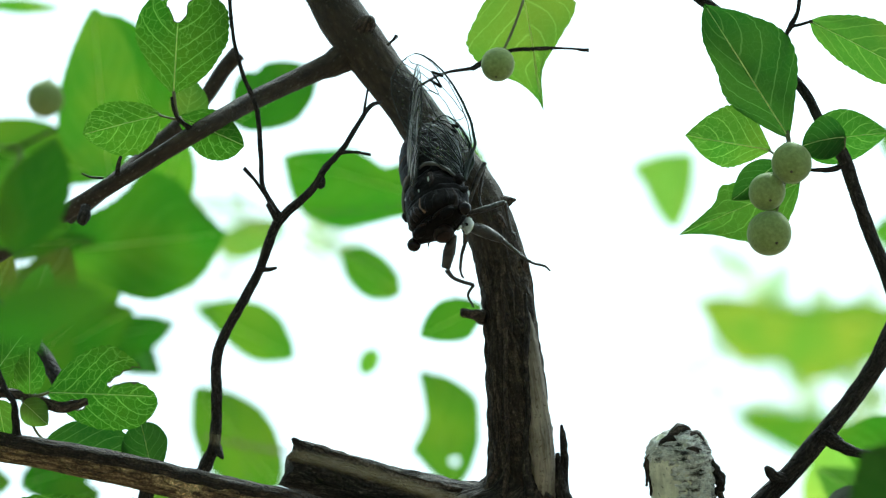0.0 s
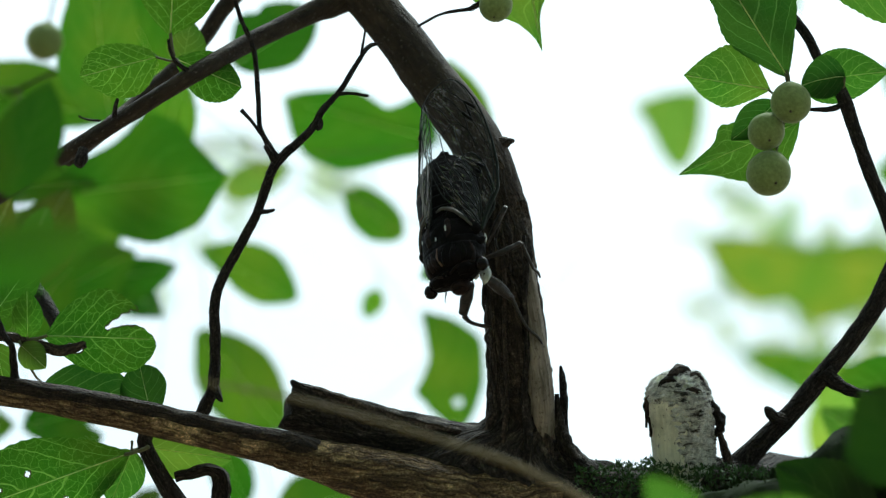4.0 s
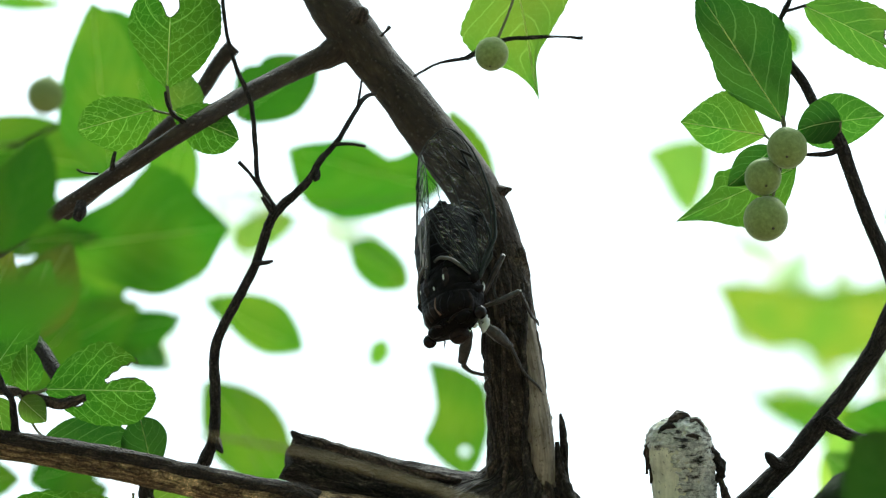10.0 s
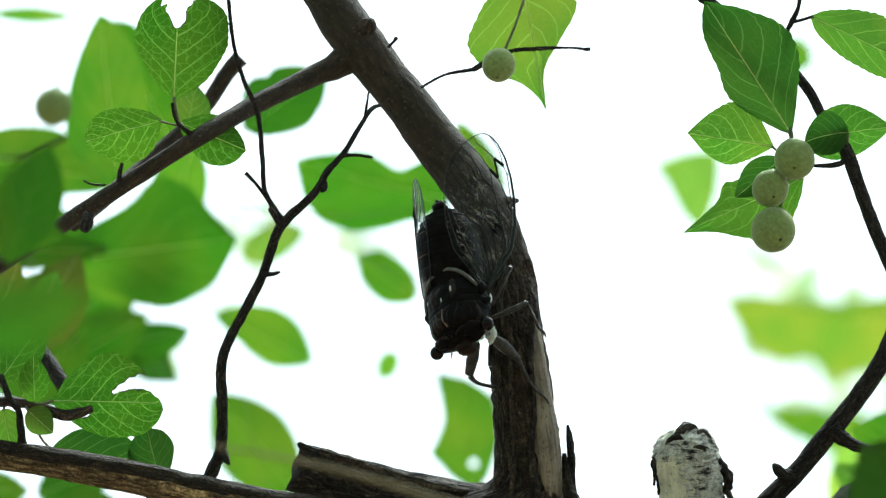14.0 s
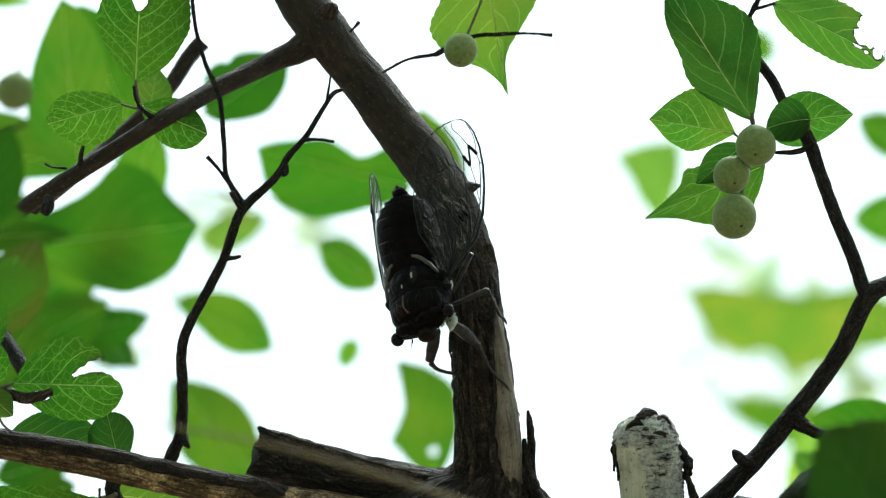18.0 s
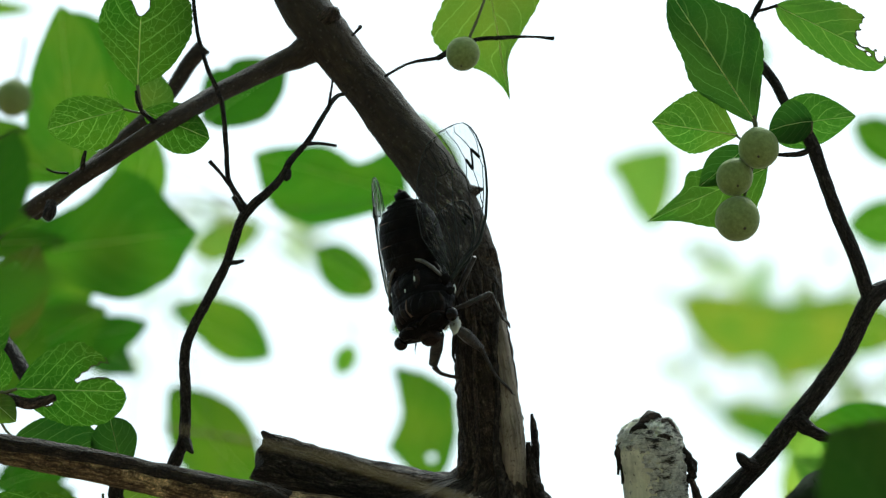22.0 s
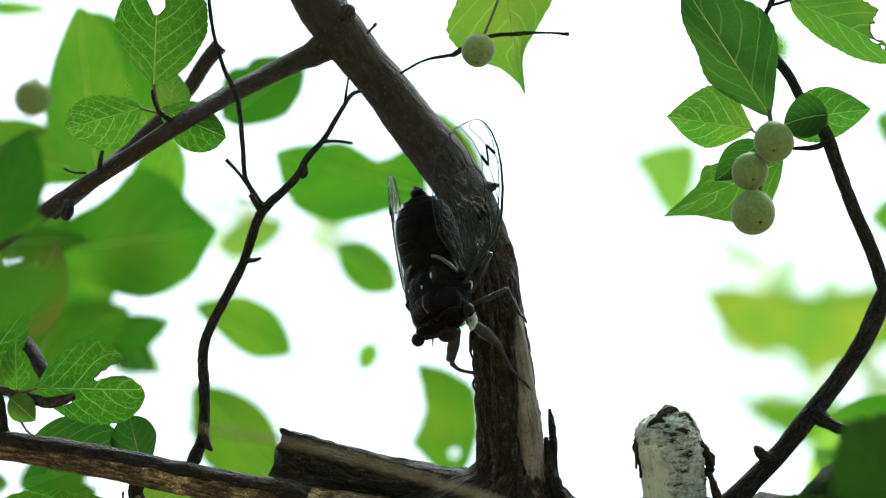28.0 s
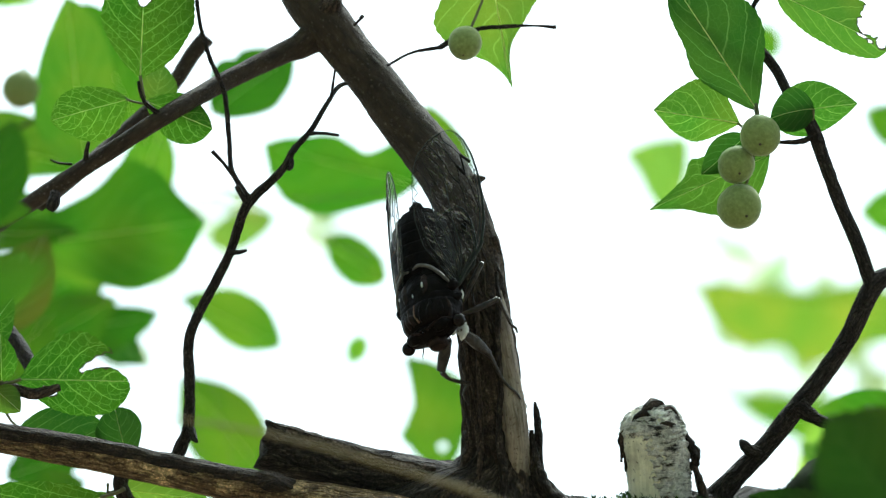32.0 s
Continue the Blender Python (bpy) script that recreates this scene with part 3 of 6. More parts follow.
def fruit(tree, c, r, stem, seed=0, tip_at=(0.35, -0.8, -0.5)):
    """A round downy fruit with its calyx cap, tip scar and stalk."""
    s = Vector(stem) - Vector(c)
    turn = s.to_track_quat("Z", "Y").to_matrix()
    ob = part("fruit", blob(c, (r, r, r * 1.03), turn, 18, 26, 0.02, 0.6, seed), FRUIT, tree, "round grey-green downy unripe fruit")
    n = s.normalized()
    top = Vector(c) + n * r * 0.93
    part("calyx", blob(top, (r * 0.42, r * 0.42, r * 0.14), turn, 6, 12, 0.1, 0.4, seed), CALYX, ob)
    d = Vector(tip_at).normalized()
    q = Vector(c) + d * r
    part("tip_scar", blob(q, (r * 0.075,) * 3, None, 5, 8), FRUIT_TIP, ob)
    m = (top + Vector(stem)) / 2 + Vector((0.3, 0, 0))
    part("fruit_stalk", tube([(*top, 0.45), (*m, 0.38), (*stem, 0.42)], 7, 1.5), STALK, ob)
    return ob


# ---- ground ----
def ground_sheet():
    vs, fs, uv = [], [], []
    rings = [0.0, 0.6, 1.2, 2, 3, 4.5, 7, 12, 25, 60, 200, 900, 3000]
    for r in rings:
        for k in range(32):
            a = 2 * math.pi * k / 32
            x, y = r * math.cos(a), r * math.sin(a)
            vs.append(Vector((x, y, 0.04 * noise.noise(Vector((x, y, 0))) if 0.6 < r < 30 else 0.0)))
            uv.append((x, y))
    for i in range(len(rings) - 1):
        for k in range(32):
            k2 = (k + 1) % 32
            fs.append((i * 32 + k, (i + 1) * 32 + k, (i + 1) * 32 + k2, i * 32 + k2))
    me = bpy.data.meshes.new("ground")
    me.from_pydata(vs, [], fs)
    me.materials.append(SOIL)
    tagged(new("ground", me), "bare brown ground strewn with leaf litter", "ground", kind="structure")


ground_sheet()

# ---- the tree ----
TREE = thing("tree", (0.16, 0.1, 0.0), "small grey-barked tree with green leaves and round unripe fruits", "tree")


def low(x, y, z):
    """World metres as tree-frame mm."""
    p = Vector((x, y, z)) - ORIGIN
    return (p.x * 1000, (p.z * CL - p.y * SL) * 1000, (p.y * CL + p.z * SL) * 1000)


part("trunk", tube([(*low(0.16, 0.1, -0.05), 75), (*low(0.16, 0.1, 0.1), 58), (*low(0.13, 0.13, 0.8), 48), (*low(0.15, 0.09, 1.5), 42),
                    (115.1, -142.9, 8, 41.80), (92.4, -103.3, 6, 19.25), (66.6, -95.1, 4, 15.21), (42.5, -90.1, 2, 16.78), (28.1, -86.8, 0, 14.35), (15.3, -85.2, 0, 12.76)], 40, 3, 0.12, 0.25, 3), BARK_DARK, TREE, "thick grey-brown trunk and limb")
# upright limb on which the cicada sits
part("branch", tube([(29.0, -87.0, 6, 12.0), (25.4, -72.5, 3, 9.6), (24.2, -61.2, 0, 9.09), (23.9, -50.9, 0, 8.45), (22.2, -33.3, 0, 7.97), (20.8, -19.0, 2, 7.51), (19.1, -6.3, 6, 7.38), (15.8, 6.6, 10, 7.25), (10.7, 18.0, 15, 7.44),
                     (3.9, 27.5, 19, 7.31), (-2.6, 35.7, 22, 7.01), (-10.1, 46.2, 25, 6.62), (-16.0, 53.4, 27, 6.55), (-22.8, 62.2, 29, 7.05), (-28.3, 69.5, 31, 7.07), (-32.6, 76.9, 33, 6.92), (-40.3, 89.3, 35, 6.60), (-52.0, 111.2, 40, 5.97)], 64, 0.8, 0.12, 0.7, 11, calm=(75, 110)), LIMB, TREE, "grey-brown upright limb, bent halfway")


def ridge(k, q):
    part("bark_ridge", tube(q, 10, 0.8, 0.5, 1.0, 15 + k), ROTTEN if k in (0, 3) else BARK, TREE)


# number 0 is a furrow: a strip with the crack's shade in its colour
ridge(0, [(24.5, -9.4, -3, 0.48), (25.2, -18.8, -7, 0.79), (24.8, -28.3, -8.5, 0.79), (25.6, -40.9, -9, 0.79), (25.1, -53.6, -9.5, 0.95), (26.2, -64.6, -10, 1.26), (25.9, -74.0, -11, 1.58)])
ridge(1, [(18.4, -12.5, -5, 0.32), (19.2, -22.0, -7.5, 0.63), (19.3, -37.8, -8.5, 0.63), (20.2, -53.6, -9, 0.63), (19.1, -67.8, -10, 0.95)])
ridge(2, [(15.1, 3.4, 4, 0.32), (17.4, -4.6, 0, 0.64), (19.2, -12.6, -4, 0.64), (20.8, -20.4, -6.5, 0.48)])
ridge(3, [(15.2, -66.5, -5, 2.22), (10.5, -68.4, -5, 2.22), (4.9, -67.9, -3, 1.43)])
ridge(4, [(16.8, -57.0, -5, 0.95), (15.2, -63.3, -6, 1.59), (12.4, -68.3, -6, 1.59)])


part("bare_strip", tube([(32.0, -73.9, -2, 1.27), (31.1, -68.2, -4, 2.86), (29.8, -61.7, -5, 3.81), (28.9, -52.2, -6, 4.12), (27.3, -39.5, -5, 3.65), (25.9, -25.3, -4, 2.70), (25.0, -15.0, -1, 1.59)], 32, 0.8, 0.09, 0.8, 5), BARE, TREE, "pale barkless strip of wood")
def foot(tree):
    """The swollen foot of the limb: level rings (height, middle, half width, half depth, front) that spread into the fork."""
    rings = spline([(-52.0, 24.0, 8.0, 7.4, -6.4), (-57.0, 24.5, 9.0, 8.8, -8.0), (-60.4, 24.3, 9.9, 9.4, -8.8), (-63.6, 23.0, 11.8, 10.2, -9.6), (-65.2, 20.9, 14.4, 11.0, -10.2), (-67.0, 18.7, 17.7, 12.0, -11.0), (-69.0, 16.4, 21.4, 13.0, -11.8),
                    (-73.5, 13.4, 28.6, 15.0, -13.4), (-80.0, 16.0, 35.0, 17.0, -14.6), (-92.0, 20.0, 40.0, 19.0, -15.0)], 0.7)
    n = 120
    vs, fs, uv = [], [], []
    for v, u, ru, rw, front in rings:
        for k in range(n):
            a = 2 * math.pi * k / n
            ca, sa = math.cos(a), math.sin(a)
            root = 0.07 * noise.noise(Vector((ca * 3.5, sa * 3.5, v * 0.03 + 4))) + 0.05 * noise.noise(Vector((ca * 9, sa * 9, v * 0.12))) + 0.035 * noise.noise(Vector((ca * 22, sa * 22, v * 0.7)))
            vs.append(at(u + ca * ru * (1 + root), v + 0.5 * noise.noise(Vector((ca * 8, sa * 8, v * 0.5))), front + rw + sa * rw * (1 + root)))
            uv.append((a * 12 / 1000, v / 1000))
    for i in range(len(rings) - 1):
        for k in range(n):
            k2 = (k + 1) % n
            fs.append((i * n + k, (i + 1) * n + k, (i + 1) * n + k2, i * n + k2))
    part("root_flare", (vs, fs, uv), ROTTEN, tree, "near-black swollen foot of the limb")


foot(TREE)
part("bark_ridge", tube([(34.3, -53.9, -4, 0.48), (34.9, -60.2, -5, 1.11), (36.2, -66.4, -6, 1.90), (39.0, -72.0, -6, 2.54), (43.8, -76.7, -6, 3.17)], 14, 0.8, 0.5, 1.0, 17), ROTTEN, TREE)
part("limb", tube([(28.0, -81.0, -2, 11.14), (43.9, -82.3, -2, 8.28), (60.0, -82.0, 0, 7.66), (79.3, -80.5, 2, 8.31), (95.2, -80.5, 2, 7.03)], 30, 1.2, 0.15, 0.5, 14), ROTTEN, TREE, "dark mossy limb under the stump")


def knot(i, q):
    part("bark_knot", tube(q, 14, 0.8, 0.3, 0.9, i), BARK, TREE)


knot(0, [(15.5, 16.3, 11, 2.58), (19.0, 16.6, 11, 1.93), (21.0, 17.1, 11, 0.97), (22.1, 17.4, 11, 0.32)])
knot(1, [(23.7, 0.5, 4, 1.44), (25.0, -3.4, 4, 1.28), (26.3, -7.2, 4, 0.80), (26.6, -9.1, 4, 0.32)])
knot(2, [(-23.6, 66.2, 26, 3.93), (-21.1, 68.1, 24, 2.61), (-19.6, 69.6, 23, 0.98)])
knot(3, [(30.6, -47.9, -2, 1.27), (32.2, -47.3, -2, 0.96), (33.0, -47.0, -2, 0.48)])
knot(4, [(13.4, -16.1, 0, 2.55), (9.9, -15.3, 0, 1.44), (7.3, -14.8, 0, 1.28), (6.4, -14.7, 0, 0.96)])
knot(5, [(31.9, -73.6, -6, 2.54), (30.8, -66.4, -6, 2.22), (29.8, -60.2, -5, 0.63)])
knot(6, [(16.0, 12.7, 6, 1.60), (18.0, 9.8, 5, 1.28), (19.2, 5.0, 5, 0.48)])
knot(7, [(10.7, 22.8, 14, 2.26), (13.6, 19.8, 12, 1.94), (16.1, 17.9, 12, 0.81)])


part("branch", tube([(-23.6, 62.2, 30, 5.58), (-30.8, 56.5, 28, 3.93), (-36.6, 53.8, 25, 3.10), (-53.9, 44.4, 12, 2.66), (-69.1, 34.5, -2, 2.47), (-85.3, 24.5, 2, 2.40), (-102.3, 14.4, 12, 2.42), (-118.3, 5.1, 25, 2.29), (-143.9, -9.8, 45, 2.33)],
                    28, 1.0, 0.07, 0.6, 21), BRANCH, TREE, "slender side branch")
part("branch", tube([(-59.8, 61.0, 60, 2.53), (-64.2, 55.9, 60, 2.36), (-71.5, 44.8, 58, 2.19), (-82.8, 33.7, 52, 2.18), (-90.7, 26.0, 46, 2.17), (-100.8, 15.8, 30, 2.30), (-106.8, 10.8, 24, 2.29)], 14, 2.5, 0.08, 0.3, 22), BRANCH, TREE)
for q in ([(-90.9, 22.8, 0, 0.80), (-90.4, 25.6, -2, 0.64), (-89.7, 27.8, -3, 0.48)], [(-95.3, 21.8, 6, 0.40), (-99.1, 22.1, 4, 0.32), (-101.0, 23.0, 2, 0.32)], [(-100.1, 13.8, 6, 1.44), (-100.6, 10.6, 4, 1.92), (-101.4, 9.0, 3, 1.28)]):
    part("twig", tube(q, 8, 1, 0.1), BARK_DARK, TREE)
# broken log and the low brown branch
part("broken_stub", tube([(33.0, -80.7, 4, 9.61), (15.4, -74.3, 4, 9.93), (-0.6, -69.4, 3, 8.32), (-15.0, -65.7, 2, 7.35), (-29.4, -61.8, 2, 7.03), (-40.9, -58.7, 2, 6.87)], 36, 1.5, 0.09, 0.5, 31, ragged=3.5), ROTTEN, TREE, "black rotten broken branch stub")
for k, q in enumerate(([(-35.6, -54.2, -3, 2.23), (-38.8, -52.3, -4, 1.43), (-40.4, -50.7, -4, 0.48)], [(-35.7, -53.3, 0, 1.59), (-22.9, -57.1, -3, 1.27), (-7.0, -62.1, -4, 1.11), (7.3, -64.7, -3, 0.95)])):
    part("splinter", tube(q, 9, 0.8, 0.4, 1.0, 33 + k), BARK if k == 1 else ROTTEN, TREE)
part("low_branch", tube([(31.9, -90.4, -4, 14.96), (10.4, -86.1, -8, 12.29), (-7.0, -80.5, -9, 9.77), (-22.7, -75.3, -10, 7.25), (-35.4, -72.0, -10, 5.67), (-44.8, -69.5, -10, 4.88), (-60.6, -66.0, -10, 4.57), (-76.4, -62.4, -10, 4.41), (-92.2, -59.1, -10, 4.25), (-108.0, -56.2, -10, 4.09), (-123.9, -53.9, -9, 3.94), (-149.7, -49.8, -6, 3.94)],
                        26, 1.5, 0.07, 0.45, 41), BARK_BROWN, TREE, "low brown rough-barked branch")
# darker overlay along the upper side of the low branch
part("dark_crust", tube([(-13.4, -80.3, -1, 2.83), (-23.6, -76.3, -6, 3.46), (-35.3, -69.9, -11.0, 4.2), (-44.8, -67.6, -11.0, 3.61), (-60.6, -64.3, -11.0, 3.38), (-76.3, -60.7, -11.0, 3.26), (-92.1, -57.5, -11.0, 3.15), (-107.9, -54.7, -11.0, 3.03), (-123.8, -52.4, -10.0, 2.91), (-149.5, -48.3, -7.0, 2.91)], 26, 1.2, 0.12, 0.6, 43), BARK_UPPER, TREE, "dark brown upper side of the branch")
part("loose_bark", tube([(-44.9, -73.6, -12, 0.47), (-43.6, -73.8, -13, 1.1), (-37.3, -74.7, -13, 1.26), (-27.1, -76.2, -12, 1.1)], 14, 0.7, 0.4, 1.0, 44), BARK_BROWN, TREE, "strip of loose brown bark")
part("twig", tube([(-73.2, -78.9, 4, 1.42), (-63.7, -76.5, 4, 1.73), (-59.9, -80.4, 5, 2.52), (-61.6, -92.5, 6, 2.68)], 16, 1.0, 0.35, 0.9, 45), ROTTEN, TREE, "dark knobbly twig")
part("spike", tube([(39.1, -73.8, -3, 1.43), (36.9, -65.0, -3, 1.11), (36.4, -55.5, -3, 1.11), (35.8, -49.5, -3, 0.95), (35.3, -46.0, -3, 0.32)], 14, 0.6, 0.3, 1.3), BARK_DARK, TREE, "thin dead spike")
part("spike", tube([(83.3, -74.0, 0, 1.44), (82.0, -69.2, 0, 1.28), (80.4, -64.4, 0, 0.80)], 14, 0.6, 0.3, 1.3), BARK, TREE)
# pale dead stump
STUMP = [(71.6, -86.9, 2, 9.59), (70.6, -74.2, 2, 8.79), (69.8, -63.7, 1, 8.94), (68.9, -56.5, 0, 9.09), (68.6, -52.2, 0, 8.29), (68.7, -49.9, 0, 7.02), (69.4, -48.3, 0, 5.42), (69.9, -47.2, 0, 3.51)]
part("stump", tube(STUMP[:-2], 44, 0.8, 0.05, 0.5, 51, ragged=2.5), SMOOTH, TREE, "pale barkless dead stump")


def peel(tree):
    """Bark left on one side and the top of the stump: a thin ragged shell that dips into the wood where it has flaked off."""
    path = spline(STUMP, 0.3)
    vs, fs, uv = [], [], []
    n = 150
    for i, q in enumerate(path):
        for k in range(n):
            a = 2 * math.pi * k / n
            ca, sa = math.cos(a), math.sin(a)
            edge = 0.45 * noise.noise(Vector((q[1] * 0.22, 0, 7))) + 0.3 * noise.noise(Vector((q[1] * 0.9, 3, 7))) - 0.3
            cap = q[1] + 56.0 + 1.6 * noise.noise(Vector((ca * 2.5, sa * 2.5, 1))) + 1.2 * noise.noise(Vector((ca * 7, sa * 7, 1)))
            on = max((ca - edge) * 3.0, cap * 0.8)
            flaked = noise.noise(Vector((ca * 3.2, sa * 3.2, q[1] * 0.55))) + 0.6 * noise.noise(Vector((ca * 9, sa * 9, q[1] * 1.6)))
            on = min(on, (0.62 - flaked) * 3.0)
            lift = min(max(on, -1.0), 1.0) * 0.55
            rough = 0.55 * noise.noise(Vector((ca * 5, sa * 5, q[1] * 1.0))) + 0.32 * noise.noise(Vector((ca * 12, sa * 12, q[1] * 2.4)))
            r = q[3] + lift + (rough if on > 0 else 0.2 * rough - 0.2)
            vs.append(at(q[0] + ca * r, q[1] + 0.25 * noise.noise(Vector((ca * 6, sa * 6, q[1]))), q[2] + sa * r))
            uv.append((a * 8.5 / 1000, i * 0.3 / 1000))
    for i in range(len(path) - 1):
        for k in range(n):
            k2 = (k + 1) % n
            fs.append((i * n + k, i * n + k2, (i + 1) * n + k2, (i + 1) * n + k))
    fs.append(tuple(range((len(path) - 1) * n, len(path) * n)))
    part("peeling_bark", (vs, fs, uv), PALE, tree, "peeling grey and black bark")


peel(TREE)


def flake(k, q):
    part("bark_flake", tube(q, 12, 0.5, 0.7, 1.6, 54 + k), ROTTEN if k in (0, 5) else BARK, TREE)


flake(0, [(76.3, -54.2, -3, 0.48), (78.3, -57.1, -2, 1.11), (80.3, -60.7, -1, 1.43), (80.6, -62.9, -1, 1.27), (79.1, -65.6, 0, 0.80), (78.5, -68.1, 0, 0.48)])
flake(1, [(59.6, -63.3, -1, 0.32), (59.9, -59.6, -1, 0.64), (59.5, -56.4, -2, 0.80), (60.7, -53.6, -3, 0.32)])
flake(2, [(60.8, -65.9, -2, 0.32), (61.0, -63.2, -2, 0.64), (60.3, -60.3, -2, 0.32)])
flake(3, [(65.4, -49.4, -5, 0.48), (67.0, -47.8, -5, 1.27), (68.3, -47.0, -4, 1.43), (70.3, -46.9, -3, 1.11), (71.6, -47.9, -3, 0.48)])
flake(4, [(71.1, -48.7, -5, 0.63), (73.1, -48.1, -4, 0.79), (74.7, -49.5, -3, 0.95), (75.4, -52.6, -3, 0.64)])
flake(5, [(62.8, -51.8, -6, 0.48), (64.4, -49.9, -6, 0.95), (66.2, -49.3, -7, 0.79), (67.5, -50.5, -7, 0.48)])
flake(6, [(69.9, -52.4, -8, 0.32), (72.2, -52.1, -8, 0.63), (74.5, -53.4, -6, 0.63), (75.9, -55.4, -5, 0.32)])


# right-hand branch with the fruit spray
part("branch", tube([(85.5, -75.9, 4, 4.09), (90.8, -69.4, 3, 3.15), (100.5, -59.3, 2, 2.76), (107.2, -50.9, 1.5, 2.83), (116.4, -39.7, 1, 2.6), (124.2, -28.1, 0, 2.6), (131.1, -14.2, 0, 2.83), (138.7, -9.4, 2, 2.44), (150.1, -1.4, 6, 2.36), (176.1, 14.6, 8, 2.36)], 30, 1.0, 0.09, 0.8, 61), BARK_DARK, TREE, "dark smooth side branch")
part("branch", tube([(131.6, -16.0, 0, 2.39), (129.6, -10.5, 0, 2.07), (126.5, -1.4, 0, 1.99), (122.0, 8.9, 0, 1.91), (117.9, 20.1, 0, 1.91), (113.7, 31.6, 0, 1.91), (108.0, 40.1, 2, 1.44), (103.5, 49.0, 5, 1.44), (94.2, 59.6, 8, 1.45), (81.5, 69.7, 10, 1.61), (67.1, 80.8, 12, 1.61)],
                    20, 1.0, 0.1, 0.9, 62), BARK_DARK, TREE)


def short_side_twig(q):
    part("twig", tube(q, 12, 0.7, 0.22, 1.3, q[0][0]), BARK_DARK, TREE)


short_side_twig([(98.0, -60.8, 1, 2.24), (95.6, -59.8, -1, 1.75), (93.9, -58.1, -2, 1.27), (93.0, -57.1, -2, 0.48)])
short_side_twig([(109.4, -46.9, 0, 3.19), (112.3, -49.9, 0, 2.23), (119.0, -53.1, 0, 1.44), (127.0, -54.4, 0, 1.12)])
short_side_twig([(114.1, 28.5, -1, 0.80), (110.8, 26.9, -2, 0.80), (104.6, 26.6, -3, 0.48)])
short_side_twig([(99.3, 53.5, 8, 0.48), (98.0, 64.2, 4, 0.56), (98.8, 67.0, 2, 0.80), (101.0, 72.1, 2, 0.64), (101.8, 80.2, 4, 0.64)])
short_side_twig([(98.8, 67.3, 2, 0.64), (101.4, 67.8, 0, 0.48), (104.8, 68.8, -1, 0.48)])
short_side_twig([(82.5, -74.2, 3, 1.60), (76.2, -72.1, 0, 1.28), (68.8, -69.9, -2, 0.64)])


# thin forked twig
part("twig", tube([(-69.3, -69.1, 6, 1.93), (-66.0, -61.1, 5, 1.92), (-62.6, -52.7, 4, 1.68), (-62.1, -39.8, 3, 1.60), (-62.5, -31.8, 3, 1.52), (-61.0, -24.1, 2, 1.44), (-55.0, -12.6, 2, 1.36), (-50.5, -3.8, 1, 1.28), (-46.9, 6.9, 0, 1.44), (-44.0, 11.6, 0, 1.36),
                   (-35.7, 19.6, 0, 1.12), (-32.3, 25.4, 1, 0.96), (-27.5, 30.9, 3, 0.80), (-23.1, 38.3, 6, 0.72), (-19.9, 43.4, 10, 0.64), (-17.0, 44.8, 15, 0.5)], 18, 0.7, 0.2, 1.2, 71), BARK_DARK, TREE, "thin dark forked twig")


def side_twig(q):
    part("twig", tube(q, 12, 0.7, 0.22, 1.3, q[0][0]), BARK_DARK, TREE)


side_twig([(-44.7, 11.0, 0, 1.28), (-46.9, 14.5, 0, 0.88), (-49.8, 20.1, 0, 0.72), (-50.5, 28.6, 1, 0.72), (-51.8, 41.7, 2, 0.72), (-55.7, 51.0, 3, 0.64), (-58.6, 61.0, 4, 0.56), (-59.9, 70.7, 5, 0.56), (-61.0, 83.6, 6, 0.56)])
side_twig([(-49.1, 17.7, 0, 0.56), (-51.9, 21.5, -1, 0.48), (-55.1, 25.0, -2, 0.64)])
side_twig([(-45.9, 11.0, -1, 0.80), (-47.8, 14.2, -2, 0.80), (-48.4, 15.1, -2, 0.64)])
side_twig([(-50.4, -3.5, 0, 0.80), (-47.8, -3.5, -2, 0.64), (-45.5, -2.9, -3, 0.40)])
side_twig([(-28.1, 29.9, 2, 0.56), (-24.2, 30.0, 0, 0.48), (-19.4, 29.3, -1, 0.40)])
side_twig([(-21.8, 40.3, 7, 0.48), (-21.2, 44.3, 7, 0.40), (-20.6, 48.3, 7, 0.32)])
side_twig([(-32.9, 22.5, 0, 0.80), (-33.1, 20.6, -1, 0.96), (-33.7, 19.9, -2, 0.64)])
side_twig([(-61.9, -53.4, 3, 1.28), (-60.7, -56.0, 1, 0.96), (-60.0, -56.9, 0, 0.48)])
side_twig([(-5.8, 49.6, 12, 0.40), (1.0, 53.4, 16, 0.42), (8.7, 55.0, 19, 0.6), (10.1, 55.6, 20, 0.85), (18.9, 60.2, 22, 0.6), (28.6, 61.2, 22, 0.6), (36.5, 61.5, 23, 0.32), (43.0, 61.0, 23, 0.6)])
side_twig([(-15.0, 60.6, 2, 0.48), (-13.4, 62.0, 0, 0.40), (-12.7, 62.9, -1, 0.64)])
side_twig([(-69.8, 35.5, -3, 0.80), (-73.3, 38.3, -5, 0.63), (-74.8, 41.1, -6, 0.48), (-75.5, 44.6, -6, 0.48)])
side_twig([(-116.7, -55.2, -9, 1.58), (-117.5, -47.2, -10, 1.11), (-118.0, -41.8, -11, 0.95), (-120.7, -37.7, -10, 0.95), (-123.4, -31.5, -8, 0.79)])


